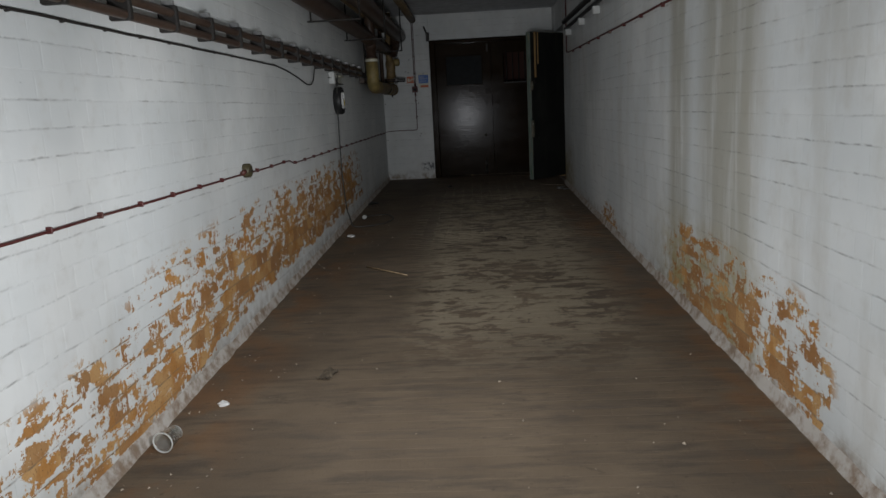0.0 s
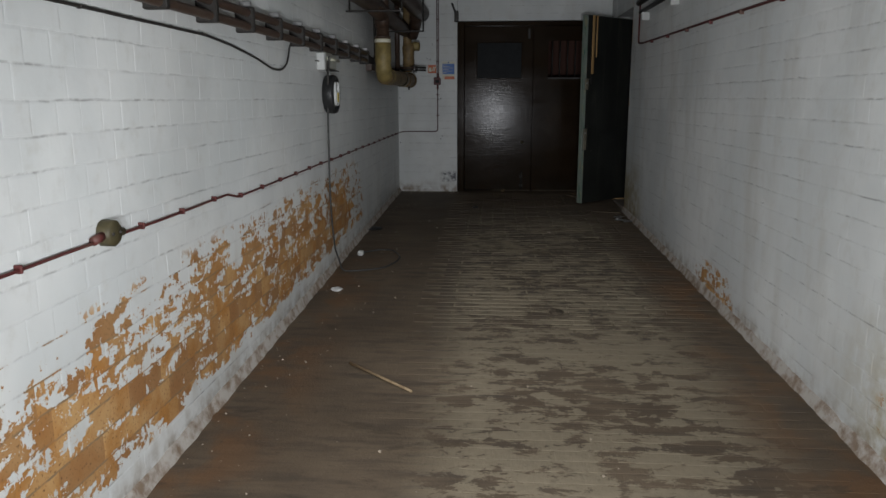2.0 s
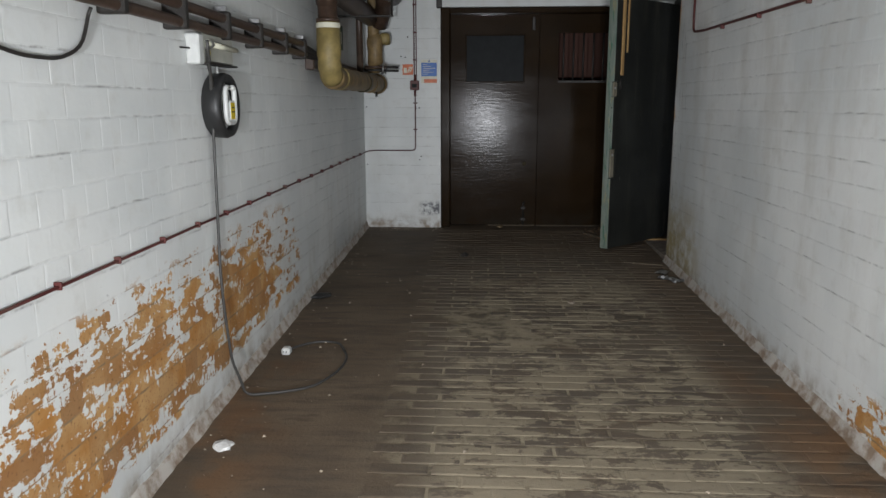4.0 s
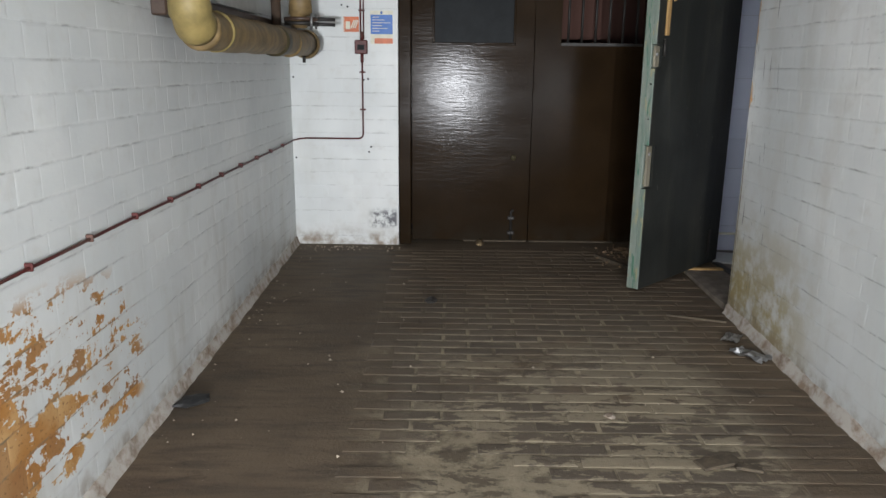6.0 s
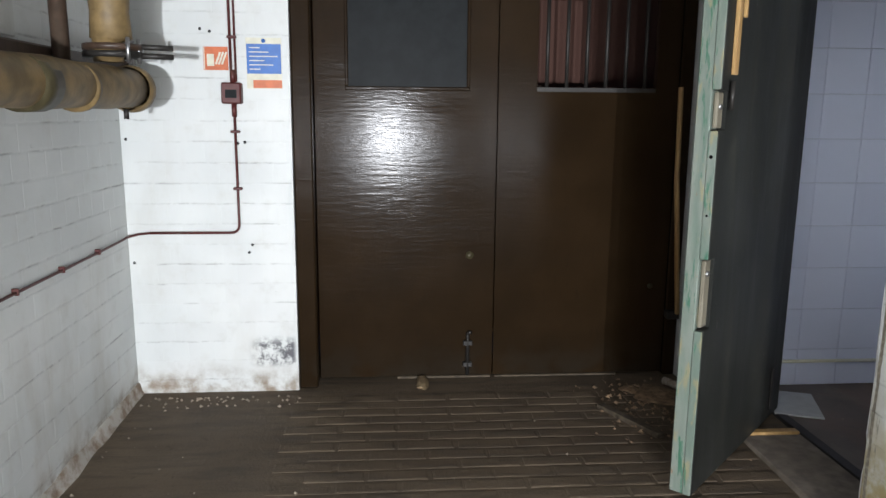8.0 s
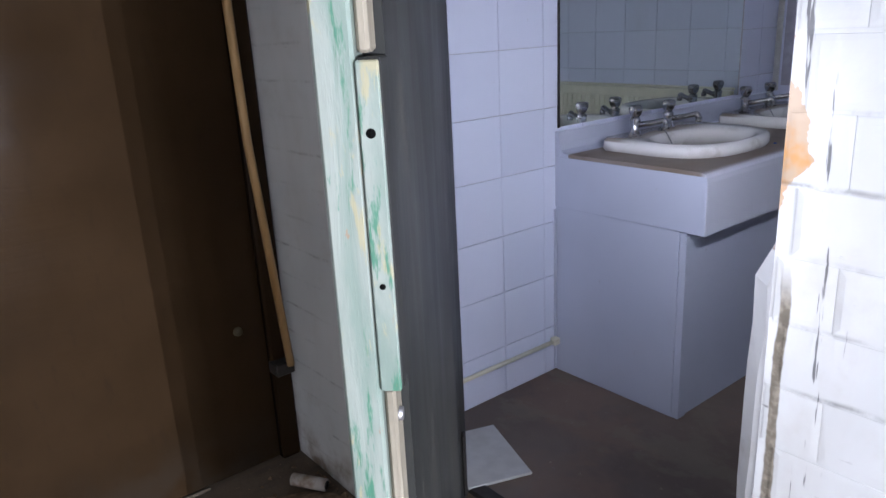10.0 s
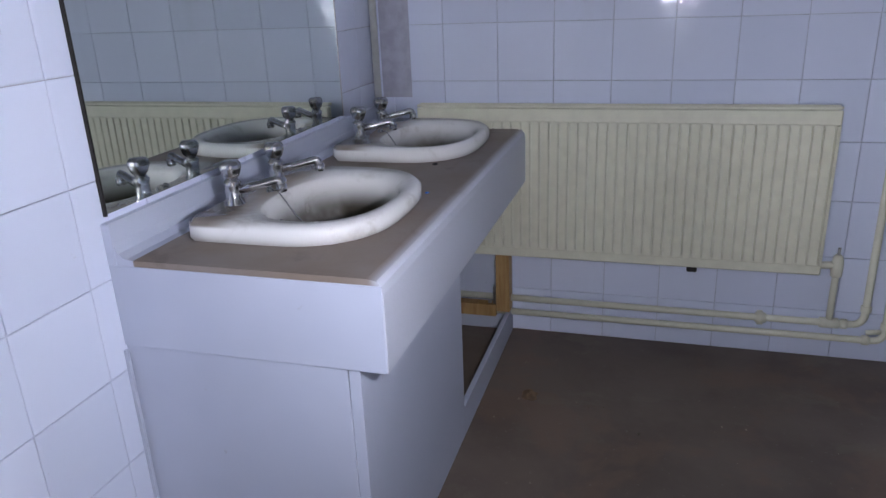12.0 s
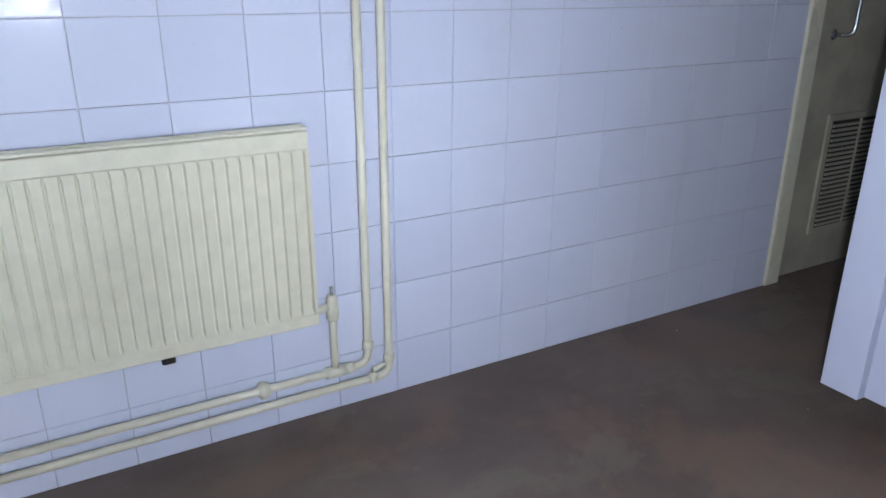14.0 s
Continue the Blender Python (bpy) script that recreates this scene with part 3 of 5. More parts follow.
# foot of the west wall: a rough cement fillet
verts, faces = [], []
for i in range(231):
    y = 2.5 + 0.05 * i
    j = 0.012 * noise.noise((y * 6, 3, 0)) + 0.008 * noise.noise((y * 21, 5, 0))
    g = ramp(y)
    verts += [(0.0, y, g + 0.055 + j), (0.008 + 0.3 * j, y, g + 0.048 + j), (0.014 + 0.5 * j, y, g + 0.018), (0.03 + j, y, g - 0.01)]
for i in range(230):
    for q in range(3):
        faces.append((4 * i + q, 4 * i + q + 1, 4 * i + 5 + q, 4 * i + 4 + q))
k = Mat("dirty_cement", 0.75)
k.bump(k.noise(28, 6), 0.006, 0.7)
M_CEMENT = k.out(k.mix(k.step(k.noise(13, 5, 0.65), 0.4, 0.66), (0.40, 0.37, 0.33), (0.20, 0.145, 0.10)))
tagged(mesh_ob("baseboard_west", verts, faces, M_CEMENT, smooth=True), "rough cement fillet along the wall's foot", "skirting", kind="structure")
tagged(mesh_ob("baseboard_east", [(XE - x, y, z) for x, y, z in verts[: 4 * 204]], [f[::-1] for f in faces[: 3 * 203]], M_CEMENT, smooth=True), "rough cement fillet along the wall's foot", "skirting", kind="structure")

# ---- end double doors ----
door = empty("door_1", "closed brown gloss-painted double doors, one barred window", "door", kind="structure")
YD = 14.13
box("frame_post", (0.737, 14.02, 0.0), (0.822, 14.2, 2.08), M_BROWN, door, bevel=0.006)
box("frame_post", (2.535, 14.115, 0.0), (2.597, 14.2, 2.08), M_BROWN, door, bevel=0.006)
box("frame_head", (0.823, 14.03, 2.03), (2.534, 14.2, 2.08), M_BROWN, door, bevel=0.006)
leaf = empty("door_leaf", "", "")
leaf.parent = door
bm = bmesh.new()
PX0, PX1, PZ0, PZ1 = 0.965, 1.54, 1.395, 1.85
for lo, hi in (((0.826, PZ1), (1.668, 2.028)), ((0.826, 0.012), (1.668, PZ0)), ((0.826, PZ0), (PX0, PZ1)), ((PX1, PZ0), (1.668, PZ1))):
    add_box(bm, (lo[0], YD, lo[1]), (hi[0], YD + 0.045, hi[1]))
part("leaf_board", bm, M_BROWN, leaf)
box("infill_panel", (PX0 + 0.001, YD + 0.012, PZ0 + 0.001), (PX1 - 0.001, YD + 0.03, PZ1 - 0.001), M_PANEL, leaf, "dark grey panel in place of glass")
bm = bmesh.new()
for lo, hi in (((PX0, PZ0), (PX1, PZ0 + 0.016)), ((PX0, PZ1 - 0.016), (PX1, PZ1)), ((PX0, PZ0 + 0.017), (PX0 + 0.016, PZ1 - 0.017)), ((PX1 - 0.016, PZ0 + 0.017), (PX1, PZ1 - 0.017))):
    add_box(bm, (lo[0], YD - 0.006, lo[1]), (hi[0], YD + 0.011, hi[1]), 0.004)
part("glazing_bead", bm, M_BROWN, leaf)
box("draught_strip", (1.20, 14.117, 0.002), (1.66, 14.129, 0.014), M_DARKWOOD, leaf, "worn brown draught strip at the door foot", bevel=0.003)
leaf2 = empty("door_leaf", "", "")
leaf2.parent = door
WX0, WX1, WZ0, WZ1 = 1.855, 2.425, 1.395, 1.855
bm = bmesh.new()
for lo, hi in (((1.674, WZ1), (2.532, 2.028)), ((1.674, 0.012), (2.532, WZ0)), ((1.674, WZ0), (WX0, WZ1)), ((WX1, WZ0), (2.532, WZ1))):
    add_box(bm, (lo[0], YD + 0.003, lo[1]), (hi[0], YD + 0.048, hi[1]))
part("leaf_board", bm, M_BROWN, leaf2)
box("draught_strip", (1.68, 14.119, 0.002), (2.30, 14.131, 0.012), M_DARKWOOD, leaf2, "worn brown draught strip at the door foot", bevel=0.003)
for i in range(6):
    x = WX0 + 0.05 + i * 0.094
    tube("window_bar", [(x, YD + 0.03, WZ0 - 0.002), (x, YD + 0.03, WZ1 + 0.002)], 0.009, M_DARK, leaf2, n=8)
box("sill_board", (WX0, YD + 0.01, WZ0), (WX1, YD + 0.018, WZ0 + 0.02), M_DARK, leaf2)
tube("floor_bolt", rounded([(1.545, YD - 0.014, 0.02), (1.545, YD - 0.014, 0.235), (1.56, YD - 0.026, 0.24)], 0.01), 0.009, M_DARK, door, n=8)
for z in (0.06, 0.17):
    box("bolt_guide", (1.522, YD - 0.022, z), (1.568, YD, z + 0.025), M_DARK, door, bevel=0.003)
box("top_bolt", (1.60, YD - 0.02, 1.88), (1.63, YD, 2.0), M_DARK, door, bevel=0.004)
lathe("key_plate", [(0.0, 0.012), (0.016, 0.01), (0.02, 0.0)], pose(1.55, YD - 0.001, 0.62, 90), M_OLIVE, door, n=14)
lathe("bolt_head", [(0.0, 0.012), (0.012, 0.01), (0.014, 0.0)], pose(2.45, YD - 0.001, 0.46, 90), M_OLIVE, door, n=10)
batten = tagged(tube("leaning_batten", [(2.515, 14.06, 1.42), (2.53, 14.075, 1.0), (2.575, 14.07, 0.33)], 0.012, M_TIMBER, n=6), "thin brown timber batten leaning in the door corner", "batten")
box("batten_bracket", (2.53, 14.075, 0.30), (2.59, 14.129, 0.34), M_DARK, door, bevel=0.004)

# ---- washroom door, standing open ----
sx, sy, hx, hy = 2.165, 12.94, 2.872, 13.665
ang = math.degrees(math.atan2(hy - sy, hx - sx))
LEN = math.hypot(hx - sx, hy - sy)
DM = pose(sx, sy, 0, 0, 0, ang)
wdoor = empty("door_2", "open dark grey washroom door with worn green edge", "door", kind="structure")
box("leaf_core", (0.06, -0.024, 0.012), (LEN, 0.046, 2.03), M_GREYDOOR, wdoor, m=DM)
gaps = [(0.012, 0.60), (0.835, 1.25), (1.37, 2.03)]
for a, b in gaps:
    box("lock_stile", (0.0, -0.027, a), (0.0595, 0.001, b), M_GREYDOOR, wdoor, m=DM, bevel=0.003)
box("edge_lipping", (-0.003, 0.002, 0.012), (0.0595, 0.050, 2.03), M_GREEN, wdoor, "chipped pale green edge lipping", m=DM, bevel=0.004)
for a, b in gaps:
    box("edge_face", (-0.007, -0.026, a + 0.003), (-0.0005, 0.001, b - 0.003), M_GREEN, wdoor, "chipped pale green door edge", m=DM, bevel=0.002)
for a, b in ((0.604, 0.831), (1.254, 1.366)):
    box("lock_recess", (0.012, -0.014, a), (0.058, 0.001, b), M_PALEWOOD, wdoor, "raw wood recess where a lock was", m=DM, bevel=0.004)
    lathe("lock_plug", [(0, 0.006), (0.009, 0.005), (0.01, 0)], DM @ pose(0.03, -0.0145, b - 0.045, 90), M_STEEL, wdoor, n=10)
box("glazing_slip", (0.075, -0.038, 1.42), (0.105, -0.0245, 2.03), M_TIMBER, wdoor, "raw yellow timber slip on the door", m=DM, bevel=0.002)
box("glazing_slip", (0.145, -0.036, 1.60), (0.16, -0.0245, 2.03), M_TIMBER, wdoor, m=DM, bevel=0.002)
tube("latch_lever", [DM @ Vector(p) for p in ((0.06, -0.04, 1.31), (0.06, -0.04, 1.40))], 0.008, M_DARK, wdoor, n=8)
lathe("peg_hole", [(0.0, 0.0004), (0.006, 0.0004), (0.006, 0.0)], DM @ pose(-0.0071, -0.012, 1.166, 0, -90), M_HOLE, wdoor, n=10)
lathe("peg_hole", [(0.0, 0.0004), (0.004, 0.0004), (0.004, 0.0)], DM @ pose(-0.0071, -0.012, 0.98, 0, -90), M_HOLE, wdoor, n=10)
box("kick_bolt", (LEN - 0.16, -0.034, 0.05), (LEN - 0.13, -0.0245, 0.24), M_DARK, wdoor, m=DM, bevel=0.004)
dframe = empty("door_frame_2", "worn grey-green timber door frame of the washroom", "door frame", kind="structure")
box("frame_post", (2.80, 12.664, 0.0), (2.875, 12.728, 2.03), M_POST, dframe, bevel=0.006)
box("frame_stop", (2.835, 12.7285, 0.0), (2.873, 12.745, 2.03), M_POST, dframe, bevel=0.004)
box("frame_post", (2.8725, 13.667, 0.0), (2.888, 13.700, 2.03), M_GREYDOOR, dframe, bevel=0.004)
box("frame_bead", (2.8885, 13.672, 0.0), (2.8955, 13.700, 2.03), M_STEEL, dframe, "thin bright metal bead on the frame")
box("frame_head", (2.80, 12.73, 2.031), (2.93, 13.66, 2.078), M_GREYDOOR, dframe, bevel=0.005)
tagged(box("wall_toilet_nib", (2.871, 13.702, -0.1), (2.892, TN + 0.005, 2.6), M_TILE), "white tiled nib beside the doorway", "wall", kind="structure")

# ---- corridor services, west wall ----
con = empty("red_conduit", "thin red-painted fire alarm conduit clipped to brick", "conduit")
pts = [(0.012, 2.6, 0.738)]
for i in range(1, 90):
    y = 2.6 + 0.127 * i
    if 6.75 < y < 7.1:
        continue
    dz = 0.745 if y < 8 else 0.722 + (y - 9) * 0.004
    pts.append((0.013 + 0.002 * noise.noise((y * 3, 0, 0)), y, dz + 0.006 * noise.noise((y * 1.3, 1, 0)) + 0.022 * math.exp(-((y - 6.9) / 0.12) ** 2)))
pts += [(0.014, 13.94, 0.745), (0.05, 13.985, 0.752), (0.10, 13.987, 0.757)]
tube("conduit_run", pts, 0.0052, M_RED, con, n=8)
tube("conduit_run", rounded([(0.101, 13.987, 0.757), (0.493, 13.987, 0.757), (0.493, 13.987, 1.31)], 0.04), 0.006, M_RED, con, n=8)
tube("conduit_run", [(0.486, 13.987, 1.42), (0.486, 13.987, 2.45)], 0.006, M_RED, con, n=8)
tube("conduit_run", [(0.506, 13.988, 1.42), (0.506, 13.988, 2.45)], 0.005, M_RED, con, n=8)
for i in range(34):
    y = 2.9 + i * 0.325
    if abs(y - 6.9) < 0.15:
        continue
    z = 0.745 if y < 8 else 0.722 + (y - 9) * 0.004
    z += 0.006 * noise.noise((y * 1.3, 1, 0))
    box("pipe_clip", (0.0, y - 0.004, z - 0.009), (0.0225, y + 0.004, z + 0.014), M_RED, con, bevel=0.002)
for z in (0.95, 1.2, 1.6, 1.85, 2.1):
    box("pipe_clip", (0.474, 13.976, z), (0.514, 13.999, z + 0.012), M_RED, con, bevel=0.003)
jb = empty("junction_box", "small round olive iron junction box on conduit", "junction box")
lathe("box_body", [(0.0, 0.045), (0.036, 0.043), (0.042, 0.036), (0.042, 0.0)], pose(0.0, 6.9, 0.762, 0, 90), M_OLIVE, jb, n=12)
for s in (-1, 1):
    tube("box_spout", [(0.018, 6.9 + s * 0.036, 0.76), (0.016, 6.9 + s * 0.085, 0.752)], 0.014, M_OLIVE if s > 0 else M_RED, jb, n=10)
    lathe("cover_screw", [(0.0, 0.006), (0.006, 0.004), (0.006, 0.0)], pose(0.044, 6.9 + s * 0.022, 0.762, 0, 90), M_DARK, jb, n=8)

up = empty("conduit_pair", "pair of dark brown steel conduits on saddle brackets", "conduit")
for z, r in ((1.548, 0.019), (1.487, 0.019)):
    tube("conduit_run", [(0.062 + 0.004 * noise.noise((y * 0.7, z, 0)), y, z + 0.006 * noise.noise((y * 0.5, z * 3, 0))) for y in [2.6 + 0.3 * i for i in range(30)] + [11.4]], r, M_BRNPIPE, up, n=10)
for y in [3.2 + 0.455 * i for i in range(18)] + [11.35]:
    br = box("saddle_bracket", (0.0, y - 0.017, 1.462), (0.088, y + 0.017, 1.576), M_DARK, up, bevel=0.006)
    box("bracket_lug", (0.02, y - 0.008, 1.5765), (0.075, y + 0.008, 1.60), M_STEEL, br, "bare metal lug", bevel=0.003)

cable = empty("thin_cable", "thin dark clipped cable with a hanging loop", "cable")
pts = [(0.008, 2.6 + 0.2 * i, 1.432 - 0.002 * i * 0.2 + 0.004 * noise.noise((i * 0.7, 8, 0))) for i in range(27)]
pts += [(0.01, 8.1, 1.40), (0.012, 8.45, 1.36), (0.014, 8.7, 1.318), (0.016, 8.86, 1.318), (0.016, 8.98, 1.36), (0.02, 9.02, 1.45), (0.03, 9.02, 1.47)]
tube("cable_run", rounded(pts, 0.05, 3), 0.0055, M_DARK, cable, n=7)
for i in range(18):
    y = 2.75 + 0.295 * i
    box("cable_clip", (0.0, y - 0.005, 1.417), (0.016, y + 0.005, 1.428), M_DARK, cable, bevel=0.002)

# control gear box above the lamp
gear = empty("control_gear_box", "white lamp gear box with a clear cover", "control box")
box("box_end", (0.0, 9.745, 1.352), (0.054, 9.80, 1.468), M_WHITEP, gear, bevel=0.006)
box("box_body", (0.0, 9.802, 1.362), (0.05, 10.14, 1.474), plain("dusty_cover", (0.40, 0.40, 0.35), 0.3, scale=16, vary=0.2, dirt=0.3), gear, bevel=0.006)
box("cover_rail", (0.02, 9.803, 1.475), (0.07, 10.14, 1.482), M_DARK, gear, bevel=0.002)
box("cover_rail", (0.02, 9.803, 1.353), (0.07, 10.14, 1.361), M_DARK, gear, bevel=0.002)
tube("gear_tube", [(0.063, 9.82, 1.432), (0.063, 10.15, 1.428)], 0.011, M_CREAM, gear, n=10)
lathe("gear_cap", [(0.0, 0.03), (0.017, 0.03), (0.017, 0.0)], pose(0.063, 9.815, 1.432, -90), M_WHITEP, gear, n=14)
lathe("gear_stain", [(0.0, 0.003), (0.012, 0.002), (0.013, 0.0)], pose(0.0505, 9.86, 1.402, 0, 90), M_YELLOW, gear, n=10)
tube("hanger", [(0.03, 9.985, 1.353), (0.035, 9.985, 1.30)], 0.006, M_WHITEP, gear, n=8)
tube("wall_stub", [(0.003, 9.69, 1.41), (0.02, 9.735, 1.41)], 0.004, M_DARK, gear, n=6)

lamp = empty("bulkhead_lamp", "round unlit bulkhead lamp, cover missing, tube exposed", "wall lamp")
LM = pose(0.0, 9.99, 1.193, 0, 90)
lathe("rim", [(0.12, 0.0), (0.132, 0.01), (0.135, 0.06), (0.128, 0.078), (0.11, 0.08), (0.10, 0.066), (0.098, 0.02)], LM, M_BLACK, lamp, "black plastic rim", n=36)
lathe("reflector", [(0.0, 0.054), (0.088, 0.052), (0.0985, 0.048)], LM, M_WHITEP, lamp, n=32)
ring = rounded([LM @ Vector(p) for p in ((-0.075, -0.02, 0.078), (-0.075, -0.055, 0.078), (0.07, -0.055, 0.078), (0.07, 0.055, 0.078), (-0.075, 0.055, 0.078), (-0.075, 0.02, 0.078))], 0.035, 5)
tube("fluorescent_tube", ring, 0.011, M_WHITEP, lamp, n=10)
bm = bmesh.new()
add_box(bm, (-0.022, -0.03, 0.0535), (0.062, 0.03, 0.088), 0.006, LM)
holder = part("lamp_holder", bm, M_WHITEP, lamp)
bm = bmesh.new()
add_box(bm, (-0.012, -0.024, 0.0882), (0.055, 0.024, 0.0895), 0, LM)
part("label", bm, M_YELLOW, holder, "yellow warning label with black bars")
for a in (0.005, 0.022):
    bm = bmesh.new()
    add_box(bm, (a, -0.015, 0.0898), (a + 0.006, 0.015, 0.0905), 0, LM)
    part("label_bar", bm, M_BLACK, holder)
bm = bmesh.new()
add_box(bm, (0.0, -0.094, 0.051), (0.03, -0.06, 0.060), 0.003, LM)
part("terminal_block", bm, M_WHITEP, lamp)

drop = empty("hanging_cable", "grey cable drooping from gear box to floor", "cable")
pts = [(0.08, 9.765, 1.44), (0.07, 9.80, 1.38), (0.05, 9.86, 1.31), (0.035, 9.895, 1.20), (0.03, 9.905, 1.0), (0.028, 9.90, 0.72), (0.03, 9.885, 0.5), (0.035, 9.895, 0.30), (0.05, 9.91, 0.08), (0.075, 9.93, 0.0), (0.085, 9.95, -0.085),
       (0.22, 10.0, -0.09), (0.37, 10.07, -0.088), (0.45, 10.28, -0.083), (0.46, 10.45, -0.08), (0.37, 10.68, -0.074), (0.24, 10.68, -0.074), (0.16, 10.60, -0.074), (0.13, 10.52, -0.07)]
tube("cable_run", rounded(pts, 0.09, 4), 0.0065, plain("grey_cable", (0.045, 0.043, 0.04), 0.5), drop, n=8)
tube("cable_twist", rounded([(0.062, 9.80, 1.41), (0.05, 9.83, 1.35), (0.056, 9.87, 1.29), (0.04, 9.89, 1.24)], 0.03, 3), 0.004, M_DARK, drop, n=6)
plug = empty("cable_plug", "small pale plug at the cable's end", "plug")
box("plug_body", (0.105, 10.47, -0.083), (0.15, 10.52, -0.045), M_WHITEP, plug, bevel=0.008)
for s in (-0.008, 0.008):
    tube("plug_pin", [(0.127 + s, 10.47, -0.06), (0.127 + s, 10.452, -0.06)], 0.003, M_STEEL, plug, n=6)

# insulated pipes in the north-west corner
pipe = empty("insulated_pipe", "fat pipe in stained yellow insulation turning an elbow", "pipe")
PXC = 0.185
tube("pipe_drop", [(PXC, 11.53, 2.44), (PXC, 11.53, 1.69)], 0.06, M_BRNPIPE, pipe, "dark brown bare pipe", n=18)
run = rounded([(PXC, 11.53, 1.69), (PXC, 11.53, 1.362), (PXC, 13.62, 1.375)], 0.14, 9)
rad = [0.072 + 0.0035 * math.sin(i * 2.1) for i in range(len(run))]
tube("insulation", run[:9], 0.08, M_INSUL, pipe, "yellow wrapped insulation", n=20, radii=rad[:9])
long_run = [run[8], run[9], run[10]] + [Vector((PXC, 11.68 + 0.12 * i, 1.363 + 0.0008 * i)) for i in range(1, 17)]
tube("insulation", long_run, 0.075, M_INSULD, pipe, "brown soiled insulation", n=20, radii=[0.074 + 0.003 * math.sin(i * 1.7) for i in range(len(long_run))])
for y, mm, w in ((11.80, M_INSUL, 0.02), (12.75, M_OLIVE, 0.11), (13.1, M_INSULD, 0.03)):
    tube("band", [(PXC, y, 1.365), (PXC, y + w, 1.366)], 0.0780, mm, pipe, n=20)
lathe("band", [(0.074, 0), (0.0765, 0.012), (0.074, 0.030)], pose(PXC, 11.53, 1.655), M_SIGNWHITE, pipe, "grey tape band", n=20)
lathe("collar", [(0.060, 0), (0.074, 0.004), (0.074, 0.02), (0.06, 0.024)], pose(PXC, 11.53, 1.69), M_BRNPIPE, pipe, n=20)
lathe("end_cap", [(0.08, 0), (0.088, 0.01), (0.088, 0.05), (0.07, 0.07), (0, 0.075)], pose(PXC, 13.59, 1.374, -90), M_INSULD, pipe, n=20)
tube("drip_bolt", [(PXC, 13.55, 1.30), (PXC, 13.55, 1.262)], 0.01, M_DARK, pipe, n=8)
riser = empty("pipe_riser", "lagged riser with a bolted flange joint", "pipe")
tube("riser_pipe", [(0.19, 13.40, 1.46), (0.19, 13.40, 2.44)], 0.05, M_INSULD, riser, n=16)
lathe("riser_lagging", [(0.052, 0), (0.070, 0.01), (0.064, 0.10), (0.074, 0.2), (0.06, 0.25), (0.052, 0.26)], pose(0.20, 13.41, 1.53), M_INSULD, riser, n=16)
lathe("flange", [(0.05, 0), (0.10, 0.0), (0.10, 0.02), (0.05, 0.021)], pose(0.2, 13.42, 1.475), M_DARK, riser, n=18)
lathe("flange", [(0.05, 0), (0.10, 0.0), (0.10, 0.02), (0.05, 0.021)], pose(0.2, 13.42, 1.50), M_BRNPIPE, riser, n=18)
for a in (-0.6, 0.2, 1.0):
    tube("flange_bolt", [(0.2 + 0.09 * math.cos(a), 13.42 - 0.02 + 0.09 * math.sin(a), 1.455), (0.2 + 0.09 * math.cos(a), 13.42 - 0.02 + 0.09 * math.sin(a), 1.54)], 0.008, M_STEEL, riser, n=6)
for z in (1.485, 1.515):
    tube("stub_rod", [(0.25, 13.42, z), (0.40, 13.44, z - 0.004)], 0.01, M_DARK, riser, n=8)
tube("riser_pipe", [(0.09, 13.26, 1.45), (0.09, 13.26, 2.44)], 0.028, M_BRNPIPE, riser, n=12)
bm = bmesh.new()
add_box(bm, (0.24, 13.38, 1.70), (0.33, 13.50, 1.80), 0.03, None, 2)
part("torn_lagging", bm, M_INSUL, riser, "torn yellow lagging hanging off", True)
duct = tagged(box("wall_duct", (0.0, 11.66, 1.415), (0.06, 13.99, 1.50), M_BRNPIPE, bevel=0.006), "dark brown metal trunking along the wall", "trunking")
over = empty("overhead_pipes", "dark rusty service pipes running under the ceiling", "pipe")
for x, z, r in ((0.17, 1.93, 0.075), (0.36, 2.10, 0.085), (0.12, 2.22, 0.05), (0.55, 2.33, 0.05)):
    tube("service_pipe", [(x, 7.0 + 0.8 * i, z + 0.02 * noise.noise((i * 0.8, x * 9, 0))) for i in range(9)], r, M_BRNPIPE if r > 0.06 else M_INSULD, over, n=14)
for y in (7.2, 9.0, 10.8, 12.6):
    box("pipe_hanger", (0.0, y - 0.015, 1.84), (0.46, y + 0.015, 1.853), M_DARK, over, bevel=0.003)
    tube("hanger_rod", [(0.45, y, 1.85), (0.45, y, 2.46)], 0.008, M_DARK, over, n=6)
    tube("hanger_rod", [(0.03, y, 1.853), (0.03, y, 2.46)], 0.008, M_DARK, over, n=6)
tube("drop_bend", rounded([(0.33, 13.0, 2.1), (0.30, 13.3, 2.0), (0.24, 13.4, 1.86)], 0.1), 0.07, M_BRNPIPE, over, n=12)
tube("drop_bend", rounded([(0.17, 10.9, 1.93), (0.18, 11.5, 1.90), (0.185, 11.53, 1.80)], 0.1), 0.07, M_BRNPIPE, over, n=12)
loops = empty("looped_cables", "thick dark cables curling up behind the pipe", "cable")
for i in range(4):
    d = 0.022 * i
    tube("cable_run", rounded([(0.06, 11.40, 1.548 - d), (0.05, 11.85 + d, 1.52 - 0.5 * d), (0.05, 11.98 - d, 1.62), (0.05, 11.97 - d, 2.2)], 0.13, 6), 0.011, M_DARK, loops, n=8)
board = empty("notice_board", "pale wall board with a green exit sign", "board")
box("board_panel", (0.0, 12.38, 1.515), (0.018, 13.12, 2.10), M_WHITEP, board, bevel=0.003)
